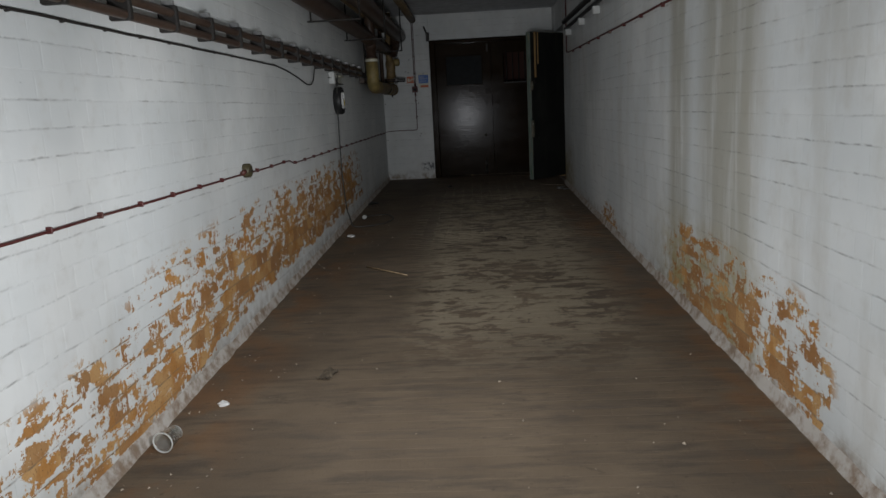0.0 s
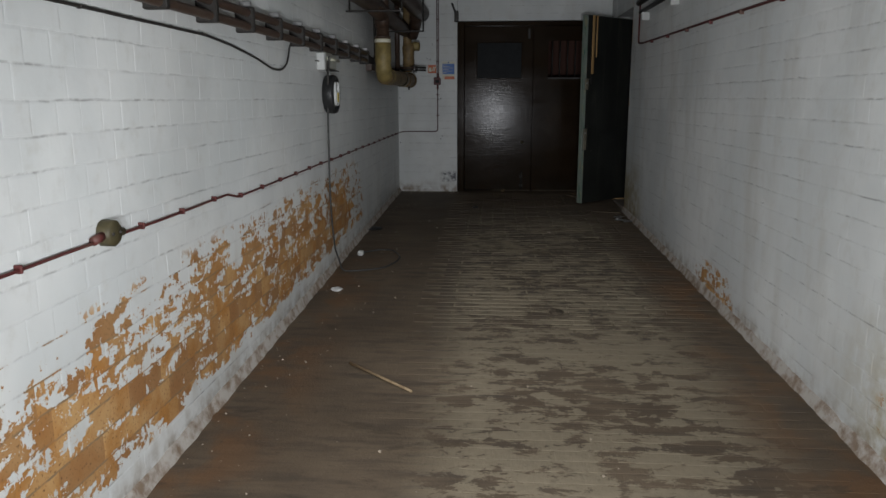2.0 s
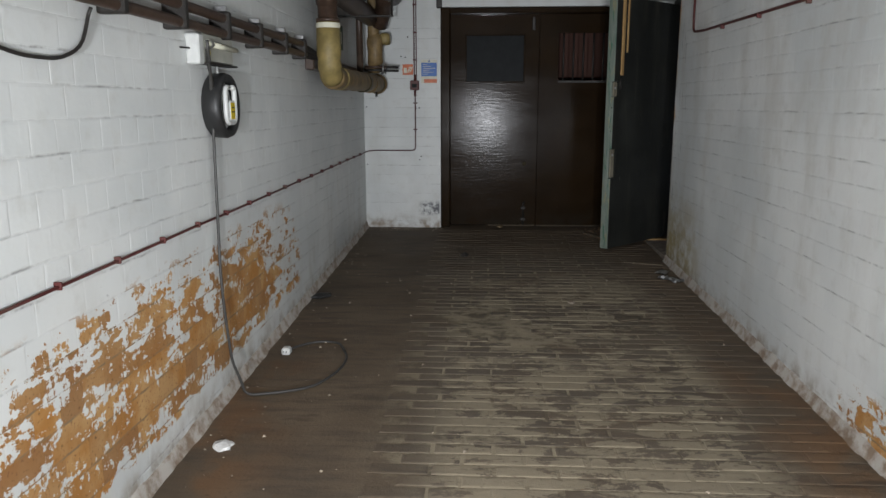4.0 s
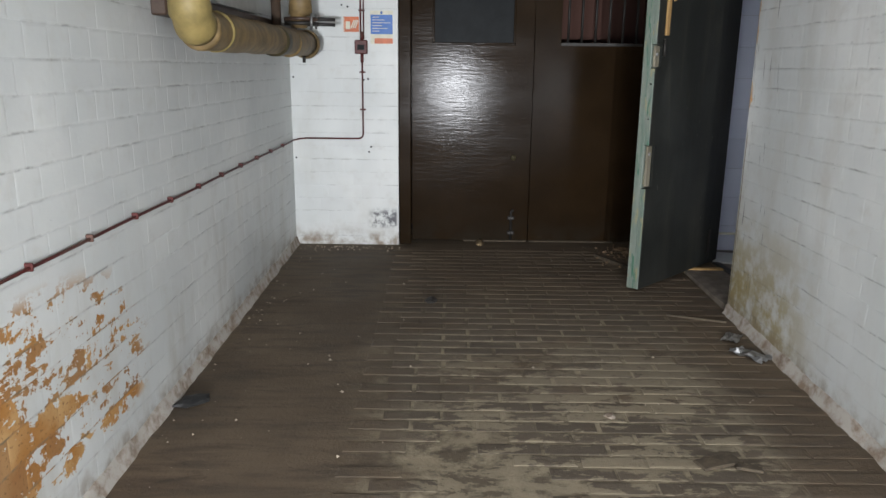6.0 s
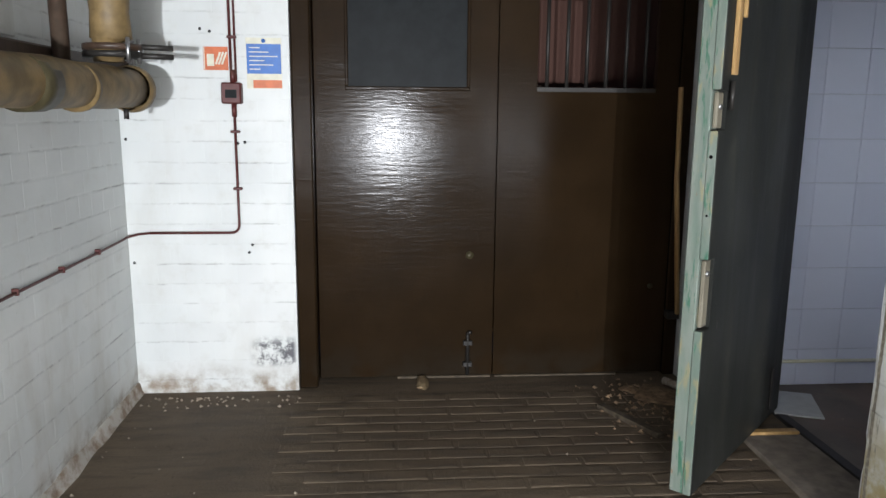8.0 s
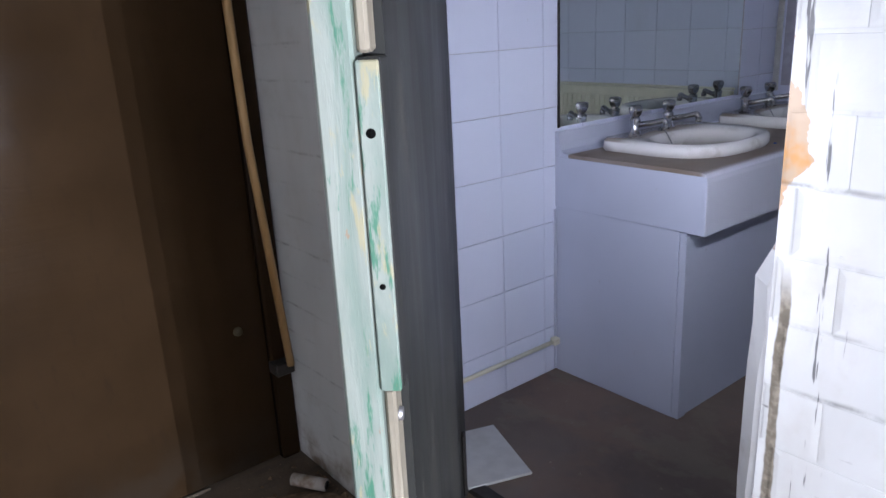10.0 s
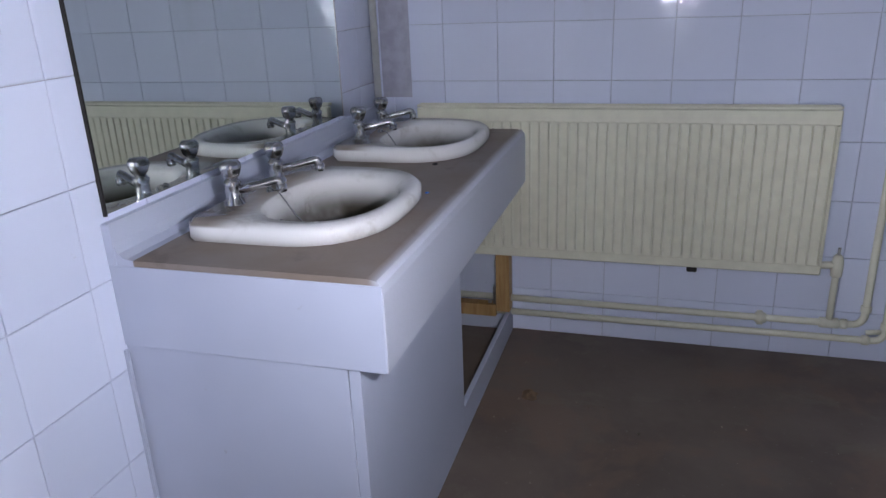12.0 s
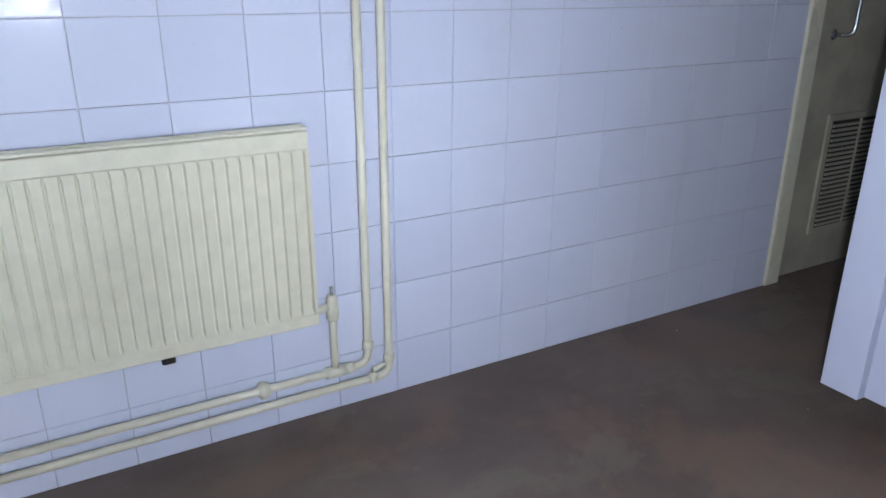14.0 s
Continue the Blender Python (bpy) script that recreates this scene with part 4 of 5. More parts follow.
box("board_edge", (0.0, 12.36, 1.512), (0.03, 12.378, 2.10), M_WHITEP, board, bevel=0.003)
exit_sign = box("exit_sign", (0.0185, 12.645, 1.615), (0.024, 12.865, 1.80), M_SIGNGREEN, board, "green emergency exit sign")
box("sign_arrow", (0.0245, 12.69, 1.70), (0.0255, 12.75, 1.735), M_SIGNWHITE, exit_sign)
box("sign_figure", (0.0245, 12.78, 1.66), (0.0255, 12.81, 1.75), M_SIGNWHITE, exit_sign)

# notices and call point on the pier


def notice(name, x0, x1, z0, z1, mat, label):
    ob = empty(name, label, "sign")
    box("sign_plate", (x0, YN - 0.004, z0), (x1, YN - 0.0005, z1), mat, ob)
    return ob


s = notice("fire_point_sign", 0.370, 0.474, 1.468, 1.566, M_ORANGE, "square orange-red fire call point sign")
box("border", (0.372, YN - 0.0055, 1.470), (0.376, YN - 0.0045, 1.564), M_SIGNWHITE, s)
box("pictogram", (0.385, YN - 0.0055, 1.485), (0.415, YN - 0.0045, 1.535), M_SIGNWHITE, s)
for i in range(3):
    bm = bmesh.new()
    add_box(bm, (-0.004, -0.001, -0.028), (0.004, 0, 0.028), 0, pose(0.432 + i * 0.013, YN - 0.0045, 1.518, 0, 22))
    part("pictogram", bm, M_SIGNWHITE, s)
s = notice("fire_action_sign", 0.551, 0.702, 1.392, 1.606, M_SIGNWHITE, "cream and blue fire action notice")
box("blue_field", (0.553, YN - 0.0055, 1.455), (0.700, YN - 0.0045, 1.580), M_BLUE, s)
for i in range(6):
    box("text_bar", (0.565, YN - 0.0065, 1.562 - i * 0.018), (0.60 + 0.075 * ((i * 7) % 5) / 4 + 0.01, YN - 0.0056, 1.566 - i * 0.018), M_SIGNWHITE, s)
box("orange_field", (0.578, YN - 0.0055, 1.394), (0.701, YN - 0.0045, 1.428), M_ORANGE, s)
lathe("emblem", [(0.0, 0.001), (0.009, 0.001), (0.009, 0)], pose(0.626, YN - 0.0045, 1.593, 90), M_BLUE, s, n=12)
call = empty("fire_call_point", "small red fire alarm call point", "call point")
cb = box("call_body", (0.448, 13.945, 1.325), (0.532, 13.999, 1.415), M_RED, call, bevel=0.006)
box("call_glass", (0.466, 13.942, 1.35), (0.514, 13.9446, 1.385), M_PANEL, cb, "grey break-glass pane")
for z0, z1 in ((1.415, 1.47), (1.27, 1.325)):
    tube("gland", [(0.493, 13.985, z0), (0.493, 13.985, z1)], 0.011, M_RED, call, n=8)
br = empty("door_bracket", "dark iron bracket by the lintel", "bracket")
box("bracket_plate", (0.70, 13.95, 2.07), (0.75, 14.019, 2.20), M_DARK, br, bevel=0.006)
tube("bracket_arm", [(0.72, 13.97, 2.16), (0.67, 13.96, 2.29)], 0.012, M_DARK, br, n=8)
for x, z in ((0.40, 1.63), (0.36, 1.64), (0.53, 0.665), (0.545, 0.70), (0.50, 1.155), (0.53, 1.16), (0.02, 1.17), (0.02, 0.62), (0.425, 1.815)):
    tagged(lathe("wall_plug", [(0.0, 0.003), (0.006, 0.002), (0.007, 0.0)], pose(x, YN - 0.001, z, 90), M_BLACK, n=8), "small dark screw hole plug in painted brick", "screw hole", "screw holes in the pier")

# ---- corridor services, east wall ----
rc = empty("red_conduit", "red-painted conduit high on the stained brick wall", "conduit")
pts = [(2.588, 3.0 + 0.5 * i, 1.60 + 0.004 * i + 0.006 * noise.noise((i * 0.6, 4, 0))) for i in range(19)]
tube("conduit_run", rounded(pts + [(2.588, 12.24, 1.685), (2.588, 12.25, 2.44)], 0.05, 4), 0.008, M_RED, rc, n=8)
for i in range(15):
    y = 3.2 + 0.6 * i
    box("pipe_clip", (2.574, y - 0.006, 1.587 + 0.0066 * (y - 3) ), (2.60, y + 0.006, 1.615 + 0.0066 * (y - 3)), M_RED, rc, bevel=0.003)
ec = empty("cable_tray", "dark cable run on white porcelain cleats", "cable")
tube("cable_run", [(2.55, 3.0 + 0.6 * i, 1.95 + 0.01 * noise.noise((i, 2, 0))) for i in range(16)], 0.02, M_BLACK, ec, n=8)
tube("cable_run", [(2.53, 3.0 + 0.6 * i, 2.03 + 0.012 * noise.noise((i, 6, 0))) for i in range(16)], 0.028, M_BLACK, ec, n=8)
for y in (6.8, 7.75, 8.76, 9.78, 10.74, 11.85):
    box("cleat", (2.53, y - 0.03, 1.86), (2.60, y + 0.03, 1.935), M_WHITEP, ec, "white porcelain cleat", bevel=0.008)
bell = empty("alarm_bell", "small dark red sounder by the washroom door", "sounder")
lathe("sounder_dome", [(0.0, 0.05), (0.03, 0.045), (0.045, 0.02), (0.045, 0.0)], pose(2.599, 13.74, 1.70, 0, -90), M_RED, bell, n=16)
box("sounder_base", (2.594, 13.705, 1.65), (2.5995, 13.775, 1.75), M_DARK, bell)

# ---- loose things in the passage ----
cup = empty("plastic_cup", "clear plastic cup lying by the wall", "cup")
CM = pose(0.11, 5.22, ramp(5.2) + 0.045, 90, 0, -8)
lathe("cup_wall", [(0.030, -0.09), (0.040, 0.0), (0.0425, 0.001), (0.041, 0.004), (0.038, 0.0), (0.028, -0.088)], CM, M_CLEAR, cup, n=24)
lathe("cup_rim", [(0.0395, 0.0), (0.0425, 0.002), (0.0435, 0.005), (0.041, 0.007), (0.0385, 0.004)], CM, M_WHITEP, cup, "white rolled rim", n=24)
lathe("cup_base", [(0.0, -0.086), (0.029, -0.088), (0.030, -0.092), (0.0, -0.091)], CM, M_WHITEP, cup, n=24)


def lump(name, at, size, mat, label, category, seed, flat=0.5, group="", stretch=(1, 1)):
    bm = bmesh.new()
    bmesh.ops.create_icosphere(bm, subdivisions=2, radius=1.0)
    for v in bm.verts:
        p = v.co * (1 + 0.45 * noise.noise(v.co * 1.7 + Vector((seed * 3.1, seed, 0))))
        v.co = Vector((p.x * size * stretch[0], p.y * size * stretch[1], max(p.z, -0.35) * size * flat))
    low = min(v.co.z for v in bm.verts)
    ob = part(name, bm, mat)
    ob.location = (at[0], at[1], at[2] - low - 0.002)
    ob.rotation_euler = (0, 0, seed * 1.7)
    return tagged(ob, label, category, group)


def wrapper(name, at, size, mat, label, category, seed):
    """A crumpled scrap with folds."""
    n, verts, faces = 8, [], []
    for i in range(n):
        for j in range(n):
            u, w = i / (n - 1) - 0.5, j / (n - 1) - 0.5
            q = noise.noise((u * 4 + seed, w * 4, seed))
            verts.append(((u + 0.12 * q) * size, (w * 0.6 + 0.1 * noise.noise((w * 5, u * 5, seed + 4))) * size, (0.22 * abs(q) + 0.10 * abs(noise.noise((u * 9, w * 9, seed)))) * size))
    low = min(v[2] for v in verts)
    verts = [(x, y, z - low) for x, y, z in verts]
    top = len(verts)
    verts += [(x, y, z + 0.0015) for x, y, z in verts]
    for i in range(n - 1):
        for j in range(n - 1):
            a = i * n + j
            faces += [(a, a + 1, a + n + 1, a + n), (top + a, top + a + n, top + a + n + 1, top + a + 1)]
    ob = mesh_ob(name, verts, faces, mat)
    ob.location = at
    ob.rotation_euler = (0, 0, seed)
    return tagged(ob, label, category)


wrapper("crumpled_wrapper", (0.615, 5.965, ramp(5.96) + 0.001), 0.12, M_DARKWOOD, "crumpled brown and white wrapper on the floor", "litter", 1.3)
lump("stone_chip", (0.196, 5.66, ramp(5.66)), 0.024, M_WHITECHIP, "white plaster chip on the floor", "chip", 2, 0.6, "plaster chips")
lump("plaster_chip", (0.14, 9.50, ramp(9.50)), 0.042, M_WHITECHIP, "flat white plaster disc by the wall", "chip", 3, 0.35, "plaster chips")
st = tagged(tube("stick", [(0.49, 8.19, ramp(8.2) + 0.008), (0.66, 8.03, ramp(8.03) + 0.009), (0.835, 7.87, ramp(7.87) + 0.008)], 0.007, M_OLDWOOD, n=6), "thin pale wooden stick lying on the floor", "stick")
lump("rubble_lump", (1.58, 9.08, ramp(9.08)), 0.045, M_DARKWOOD, "dark lump of debris on the floor", "debris", 5, 0.45)
bm = bmesh.new()
add_box(bm, (-0.11, -0.035, 0), (0.05, 0.035, 0.012), 0.005)
add_box(bm, (0.03, -0.05, 0.002), (0.12, -0.015, 0.014), 0.005, pose(0, 0, 0, 0, 0, -38))
sl = tagged(part("bent_strip", bm, M_DARKWOOD), "bent dirty leaf-like strip lying on the bricks", "debris")
sl.location, sl.rotation_euler = (2.05, 11.17, ramp(11.17)), (0, 0, 0.35)
lump("rubber_scrap", (0.085, 11.55, ramp(11.55)), 0.06, M_BLACK, "black rubber scrap by the wall", "scrap", 6, 0.35, "", (1.2, 0.7))
wrapper("plastic_wrap", (2.50, 12.08, ramp(12.08) + 0.001), 0.17, M_STEEL, "glittering crumpled plastic wrap by the wall", "litter", 2.2)
wrapper("plastic_wrap", (2.49, 12.29, ramp(12.29) + 0.001), 0.12, M_STEEL, "glittering crumpled plastic wrap by the wall", "litter", 4.1)
lump("debris_clod", (1.0, 12.78, ramp(12.78)), 0.035, M_DARK, "small dark clod on the floor", "debris", 8, 0.6)
lump("debris_clod", (1.72, 11.48, ramp(11.48)), 0.022, M_CEMENT, "pale plaster crumb on the bricks", "debris", 9, 0.5)
b = tagged(box("wood_batten", (-0.18, -0.02, 0), (0.18, 0.02, 0.022), M_DARKWOOD, bevel=0.003), "short weathered wood batten on the floor", "batten")
b.location, b.rotation_euler = (2.19, 13.58, ramp(13.58)), (0, 0, radians(-63))
b = tagged(box("wood_batten", (-0.15, -0.008, 0), (0.15, 0.008, 0.012), M_DARKWOOD, bevel=0.003), "short weathered wood batten on the floor", "batten")
b.location, b.rotation_euler = (2.40, 12.55, ramp(12.55)), (0, 0, radians(-20))
lump("plaster_clod", (2.42, 13.84, -0.004), 0.13, M_RUBBLE, "flat clod of brown plaster in the corner", "rubble", 11, 0.13)
lump("plaster_clod", (2.52, 13.74, -0.004), 0.06, M_RUBBLE, "small clod of brown plaster in the corner", "rubble", 13, 0.3)
lump("plaster_clod", (2.31, 13.93, -0.004), 0.05, M_RUBBLE, "small clod of brown plaster in the corner", "rubble", 21, 0.3)
pv = empty("pipe_offcut", "short pale pipe offcut in the debris", "pipe offcut")
tube("offcut_wall", [(2.49, 13.97, 0.026), (2.55, 13.88, 0.022)], 0.019, M_CEMENT, pv, n=12)
tube("offcut_bore", [(2.549, 13.8815, 0.0223), (2.5515, 13.878, 0.0218)], 0.013, M_BLACK, pv, n=12)
lump("door_flake", (1.32, 14.03, 0.012), 0.06, M_OLDWOOD, "flake of torn brown board by the door", "debris", 12, 0.2, "", (1.5, 0.5))

# crumbs too many to count
rng = random.Random(4)
verts, faces = [], []


def crumb(x, y, z, r):
    o = len(verts)
    for i in range(3):
        a = i * 2.094 + rng.random()
        verts.append((x + r * math.cos(a), y + r * math.sin(a), z - 0.001))
    verts.append((x, y, z + r * 0.8))
    faces.extend([(o, o + 1, o + 3), (o + 1, o + 2, o + 3), (o + 2, o, o + 3)])


for i in range(520):
    y = 3.0 + 10.9 * rng.random()
    x = (0.06 + 0.35 * rng.random() ** 2) if rng.random() < 0.45 else 0.1 + 2.4 * rng.random()
    crumb(x, y, ramp(y) + 0.003, 0.002 + 0.008 * rng.random() ** 3)
for i in range(60):
    crumb(0.05 + 0.7 * rng.random(), 13.93 - 0.12 * rng.random() ** 2, 0.0, 0.003 + 0.008 * rng.random())
tagged(mesh_ob("floor_crumbs", verts, faces, plain("pale_crumbs", (0.40, 0.33, 0.25), 0.8, vary=0.6, scale=3)), "scattered pale paint and plaster crumbs", "crumbs", kind="stuff")
verts, faces = [], []
for i in range(420):
    crumb(min(2.58, 2.38 + 0.15 * rng.gauss(0, 1)), min(14.1, 13.74 + 0.17 * rng.gauss(0, 1)), 0.0, 0.003 + 0.013 * rng.random() ** 3)
tagged(mesh_ob("rubble_crumbs", verts, faces, M_RUBBLE), "brown plaster rubble swept into the door corner", "rubble", kind="stuff")
verts, faces = [], []
for i in range(110):
    crumb(3.0 + 2.0 * rng.random(), 10.6 + 3.2 * rng.random(), 0.0, 0.002 + 0.005 * rng.random() ** 2)
tagged(mesh_ob("floor_crumbs", verts, faces, bpy.data.materials["pale_crumbs"]), "scattered pale crumbs on the washroom floor", "crumbs", kind="stuff")

# ---- washroom ----
VX0, VX1, VY0, VY1, VZ = 3.60, 5.06, 13.355, TN, 0.83
top = empty("worktop", "dusty laminate worktop with upstand and deep apron", "worktop")
# section of the top: upstand, coved back, flat, rounded nose, apron
sec = [(VY1 - 0.001, 0.905), (VY1 - 0.018, 0.905), (VY1 - 0.021, 0.862), (VY1 - 0.027, 0.842), (VY1 - 0.042, 0.831), (VY1 - 0.06, VZ), (VY0 + 0.03, VZ), (VY0 + 0.012, VZ - 0.004), (VY0 + 0.003, VZ - 0.014), (VY0, VZ - 0.03), (VY0, 0.640), (VY0 + 0.02, 0.640), (VY0 + 0.02, 0.79), (VY1 - 0.001, 0.79)]


def extrude(name, sec, x0, x1, mat, parent, label=""):
    n = len(sec)
    vs = [(x, y, z) for x in (x0, x1) for y, z in sec]
    fs = [(i, (i + 1) % n, n + (i + 1) % n, n + i) for i in range(n)] + [tuple(range(n))[::-1], tuple(range(n, 2 * n))]
    bm = bmesh.new()
    vv = [bm.verts.new(v) for v in vs]
    for f in fs:
        bm.faces.new([vv[i] for i in f])
    return part(name, bm, mat, parent, label)


BASINS = (3.99, 4.735)
BW, BD, BY = 0.53, 0.42, 13.655


# the flat of the top in pieces round the bowls' cut-outs
fl0, fl1 = VY0 + 0.03, VY1 - 0.06
extrude("worktop_upstand", sec[:6] + [(fl1, 0.80), (VY1 - 0.001, 0.80)], VX0, VX1, M_LAM, top)
extrude("worktop_apron", sec[6:12] + [(VY0 + 0.02, 0.80), (fl0, 0.80)], VX0, VX1, M_TOP, top)
xs = [VX0] + [v for c in BASINS for v in (c - 0.19, c + 0.19)] + [VX1]
for i in range(0, len(xs), 2):
    box("worktop_board", (xs[i], fl0, 0.80), (xs[i + 1], fl1, VZ), M_TOP, top)
for q in BASINS:
    box("worktop_board", (q - 0.19, fl1 - 0.125, 0.80), (q + 0.19, fl1, VZ), M_TOP, top)
    box("worktop_board", (q - 0.19, fl0, 0.80), (q + 0.19, fl0 + 0.10, VZ), M_TOP, top)
box("apron_return", (VX0 - 0.004, VY0 + 0.001, 0.640), (VX0 - 0.0005, VY1 - 0.002, VZ - 0.012), M_LAM, top, "pale laminate end of the worktop", bevel=0.001)
box("upstand_end", (VX0 - 0.004, VY1 - 0.022, VZ - 0.011), (VX0 - 0.0005, VY1 - 0.001, 0.903), M_LAM, top, bevel=0.001)

van = empty("vanity_unit", "pale laminate vanity unit with an open bay", "vanity")
box("end_panel", (VX0 + 0.001, VY0 + 0.085, 0.0), (VX0 + 0.019, VY1 - 0.001, 0.639), M_LAM, van, bevel=0.001)
box("corner_post", (VX0 + 0.003, VY0 + 0.06, 0.0), (VX0 + 0.045, VY0 + 0.084, 0.639), M_LAM, van, "pale edge strip beside a dark joint", bevel=0.001)
box("joint_strip", (VX0 + 0.008, VY0 + 0.0845, 0.002), (VX0 + 0.0188, VY0 + 0.0849, 0.638), M_DARK, van)
box("front_panel", (VX0 + 0.046, VY0 + 0.065, 0.0), (4.345, VY0 + 0.083, 0.639), M_LAM, van, bevel=0.001)
box("plinth", (4.346, VY0 + 0.065, 0.0), (5.10, VY0 + 0.083, 0.10), M_LAM, van, bevel=0.001)
box("bay_post", (5.045, VY0 + 0.066, 0.101), (5.10, VY0 + 0.12, 0.789), M_TIMBER, van, "raw yellow timber post", bevel=0.002)
box("bay_end", (5.101, VY0 + 0.066, 0.0), (5.113, VY1 - 0.002, 0.789), M_LAM, van)
rail = box("bay_rail", (5.050, VY0 + 0.122, 0.075), (5.096, VY1 - 0.004, 0.125), M_TIMBER, van, "raw yellow timber rail", bevel=0.002)
for y in (VY0 + 0.15, VY0 + 0.33):
    lathe("rail_bolt", [(0, 0.012), (0.007, 0.01), (0.008, 0)], pose(5.072, y, 0.125), M_STEEL, rail, n=8)
box("corner_brace", (5.055, VY0 + 0.121, 0.126), (5.09, VY0 + 0.135, 0.20), M_STEEL, van, bevel=0.003)


def basin(cx):
    ob = empty("basin", "soiled white porcelain basin with a pull-chain plug", "basin", "basins in the worktop")
    n = 44
    cy = BY

    def outline(rx, ry, back, grow=0.0):
        pts = []
        for i in range(n):
            a = 2 * math.pi * i / n
            c, s = math.cos(a), math.sin(a)
            if s > 0:  # straight back with square corners
                m = max(abs(c), abs(s))
                x, y = c / m * rx, s / m * back
                if abs(c) > abs(s):
                    x = math.copysign(rx, c)
                    y = abs(s) / abs(c) * back
                pts.append((cx + x, cy + y))
            else:
                pts.append((cx + math.copysign(abs(c) ** 0.72, c) * rx, cy - abs(s) ** 0.85 * ry))
        return pts

    def bowl(rx, ry, y0):
        return [(cx + rx * math.copysign(abs(math.cos(a)) ** 0.85, math.cos(a)), y0 + ry * math.copysign(abs(math.sin(a)) ** 0.85, math.sin(a))) for a in [2 * math.pi * i / n for i in range(n)]]

    rings = [(outline(0.262, 0.215, 0.20), VZ + 0.001), (outline(0.268, 0.222, 0.206), VZ + 0.012), (outline(0.266, 0.22, 0.205), VZ + 0.034), (outline(0.256, 0.21, 0.198), VZ + 0.043),
             (bowl(0.205, 0.150, cy - 0.035), VZ + 0.038), (bowl(0.192, 0.138, cy - 0.035), VZ + 0.024), (bowl(0.175, 0.122, cy - 0.032), VZ - 0.03), (bowl(0.135, 0.092, cy - 0.03), VZ - 0.085), (bowl(0.07, 0.05, cy - 0.028), VZ - 0.108), (bowl(0.022, 0.022, cy - 0.025), VZ - 0.112)]
    vs, fs = [], []
    for pts, z in rings:
        vs += [(x, y, z) for x, y in pts]
    for r in range(len(rings) - 1):
        for i in range(n):
            fs.append((r * n + i, r * n + (i + 1) % n, (r + 1) * n + (i + 1) % n, (r + 1) * n + i))
    fs.append(tuple((len(rings) - 1) * n + i for i in range(n)))
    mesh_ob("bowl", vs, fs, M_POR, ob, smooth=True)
    lathe("waste", [(0.0, 0.006), (0.02, 0.006), (0.026, 0.002), (0.026, -0.002)], pose(cx, cy - 0.025, VZ - 0.112), M_STEEL, ob, n=16)
    pm = pose(cx + 0.01, cy - 0.015, VZ - 0.098, 20, 15)
    lathe("plug", [(0.0, 0.012), (0.008, 0.012), (0.022, 0.008), (0.02, -0.006), (0.0, -0.006)], pm, M_BLACK, ob, "black rubber plug", n=16)
    tube("chain", rounded([(cx + 0.01, cy - 0.015, VZ - 0.088), (cx - 0.005, cy + 0.06, VZ - 0.03), (cx + 0.0, cy + 0.115, VZ + 0.044), (cx, cy + 0.13, VZ + 0.044)], 0.03, 4), 0.0022, M_CHROME, ob, n=5)
    lathe("chain_stay", [(0.0, 0.012), (0.006, 0.01), (0.009, 0.0)], pose(cx, cy + 0.135, VZ + 0.04), M_CHROME, ob, n=10)
    lathe("overflow", [(0.0, 0.002), (0.010, 0.002), (0.012, 0.0)], pose(cx - 0.10, cy + 0.052, VZ - 0.005, 62, 0, 20), M_BLACK, ob, n=12)
    for i in range(2):
        box("maker_mark", (cx - 0.245 + i * 0.03, cy - 0.0, VZ + 0.0), (cx - 0.222 + i * 0.03, cy + 0.0004, VZ + 0.0004), M_PANEL, ob)
    return ob


def tap(cx, turn):
    ob = empty("pillar_tap", "chrome pillar tap with a clear fluted head", "tap", "basin taps")
    y, z = 13.815, VZ + 0.042
    lathe("tap_body", [(0.024, 0.0), (0.022, 0.006), (0.017, 0.012), (0.017, 0.04), (0.02, 0.05), (0.014, 0.058), (0.0, 0.058)], pose(cx, y, z), M_CHROME, ob, n=18)
    vs, fs, n = [], [], 24
    prof = [(0.010, 0.056), (0.020, 0.066), (0.026, 0.082), (0.026, 0.092), (0.020, 0.099), (0.0, 0.101)]
    for r, h in prof:
        for j in range(n):
            a = 2 * math.pi * j / n
            q = r * (1 - 0.10 * (0.5 + 0.5 * math.cos(6 * a)))
            vs.append((cx + q * math.cos(a), y + q * math.sin(a), z + h))
    for i in range(len(prof) - 1):
        for j in range(n):
            fs.append((i * n + j, i * n + (j + 1) % n, (i + 1) * n + (j + 1) % n, (i + 1) * n + j))
    mesh_ob("tap_head", vs, fs, M_CHROME, ob, smooth=True)
    t = radians(turn)
    dx, dy = math.sin(t), -math.cos(t)
    tube("spout", rounded([(cx, y, z + 0.030), (cx + dx * 0.06, y + dy * 0.06, z + 0.040), (cx + dx * 0.105, y + dy * 0.105, z + 0.050), (cx + dx * 0.108, y + dy * 0.108, z + 0.030)], 0.02, 4), 0.010, M_CHROME, ob, n=12)
    lathe("spout_nozzle", [(0.011, 0.0), (0.0125, 0.004), (0.0125, 0.018), (0.0, 0.018)], pose(cx + dx * 0.108, y + dy * 0.108, z + 0.020), M_CHROME, ob, n=12)
    return ob


for c in BASINS:
    basin(c)
    tap(c - 0.115, 25)
    tap(c + 0.085, 25)
lump("blue_cap", (4.17, 13.45, VZ), 0.006, M_BLUE, "tiny blue cap on the dusty worktop", "cap", 14, 0.7)
lump("grit", (4.47, 13.52, VZ), 0.008, M_BLACK, "black grit crumb on the dusty worktop", "grit", 15, 0.6)

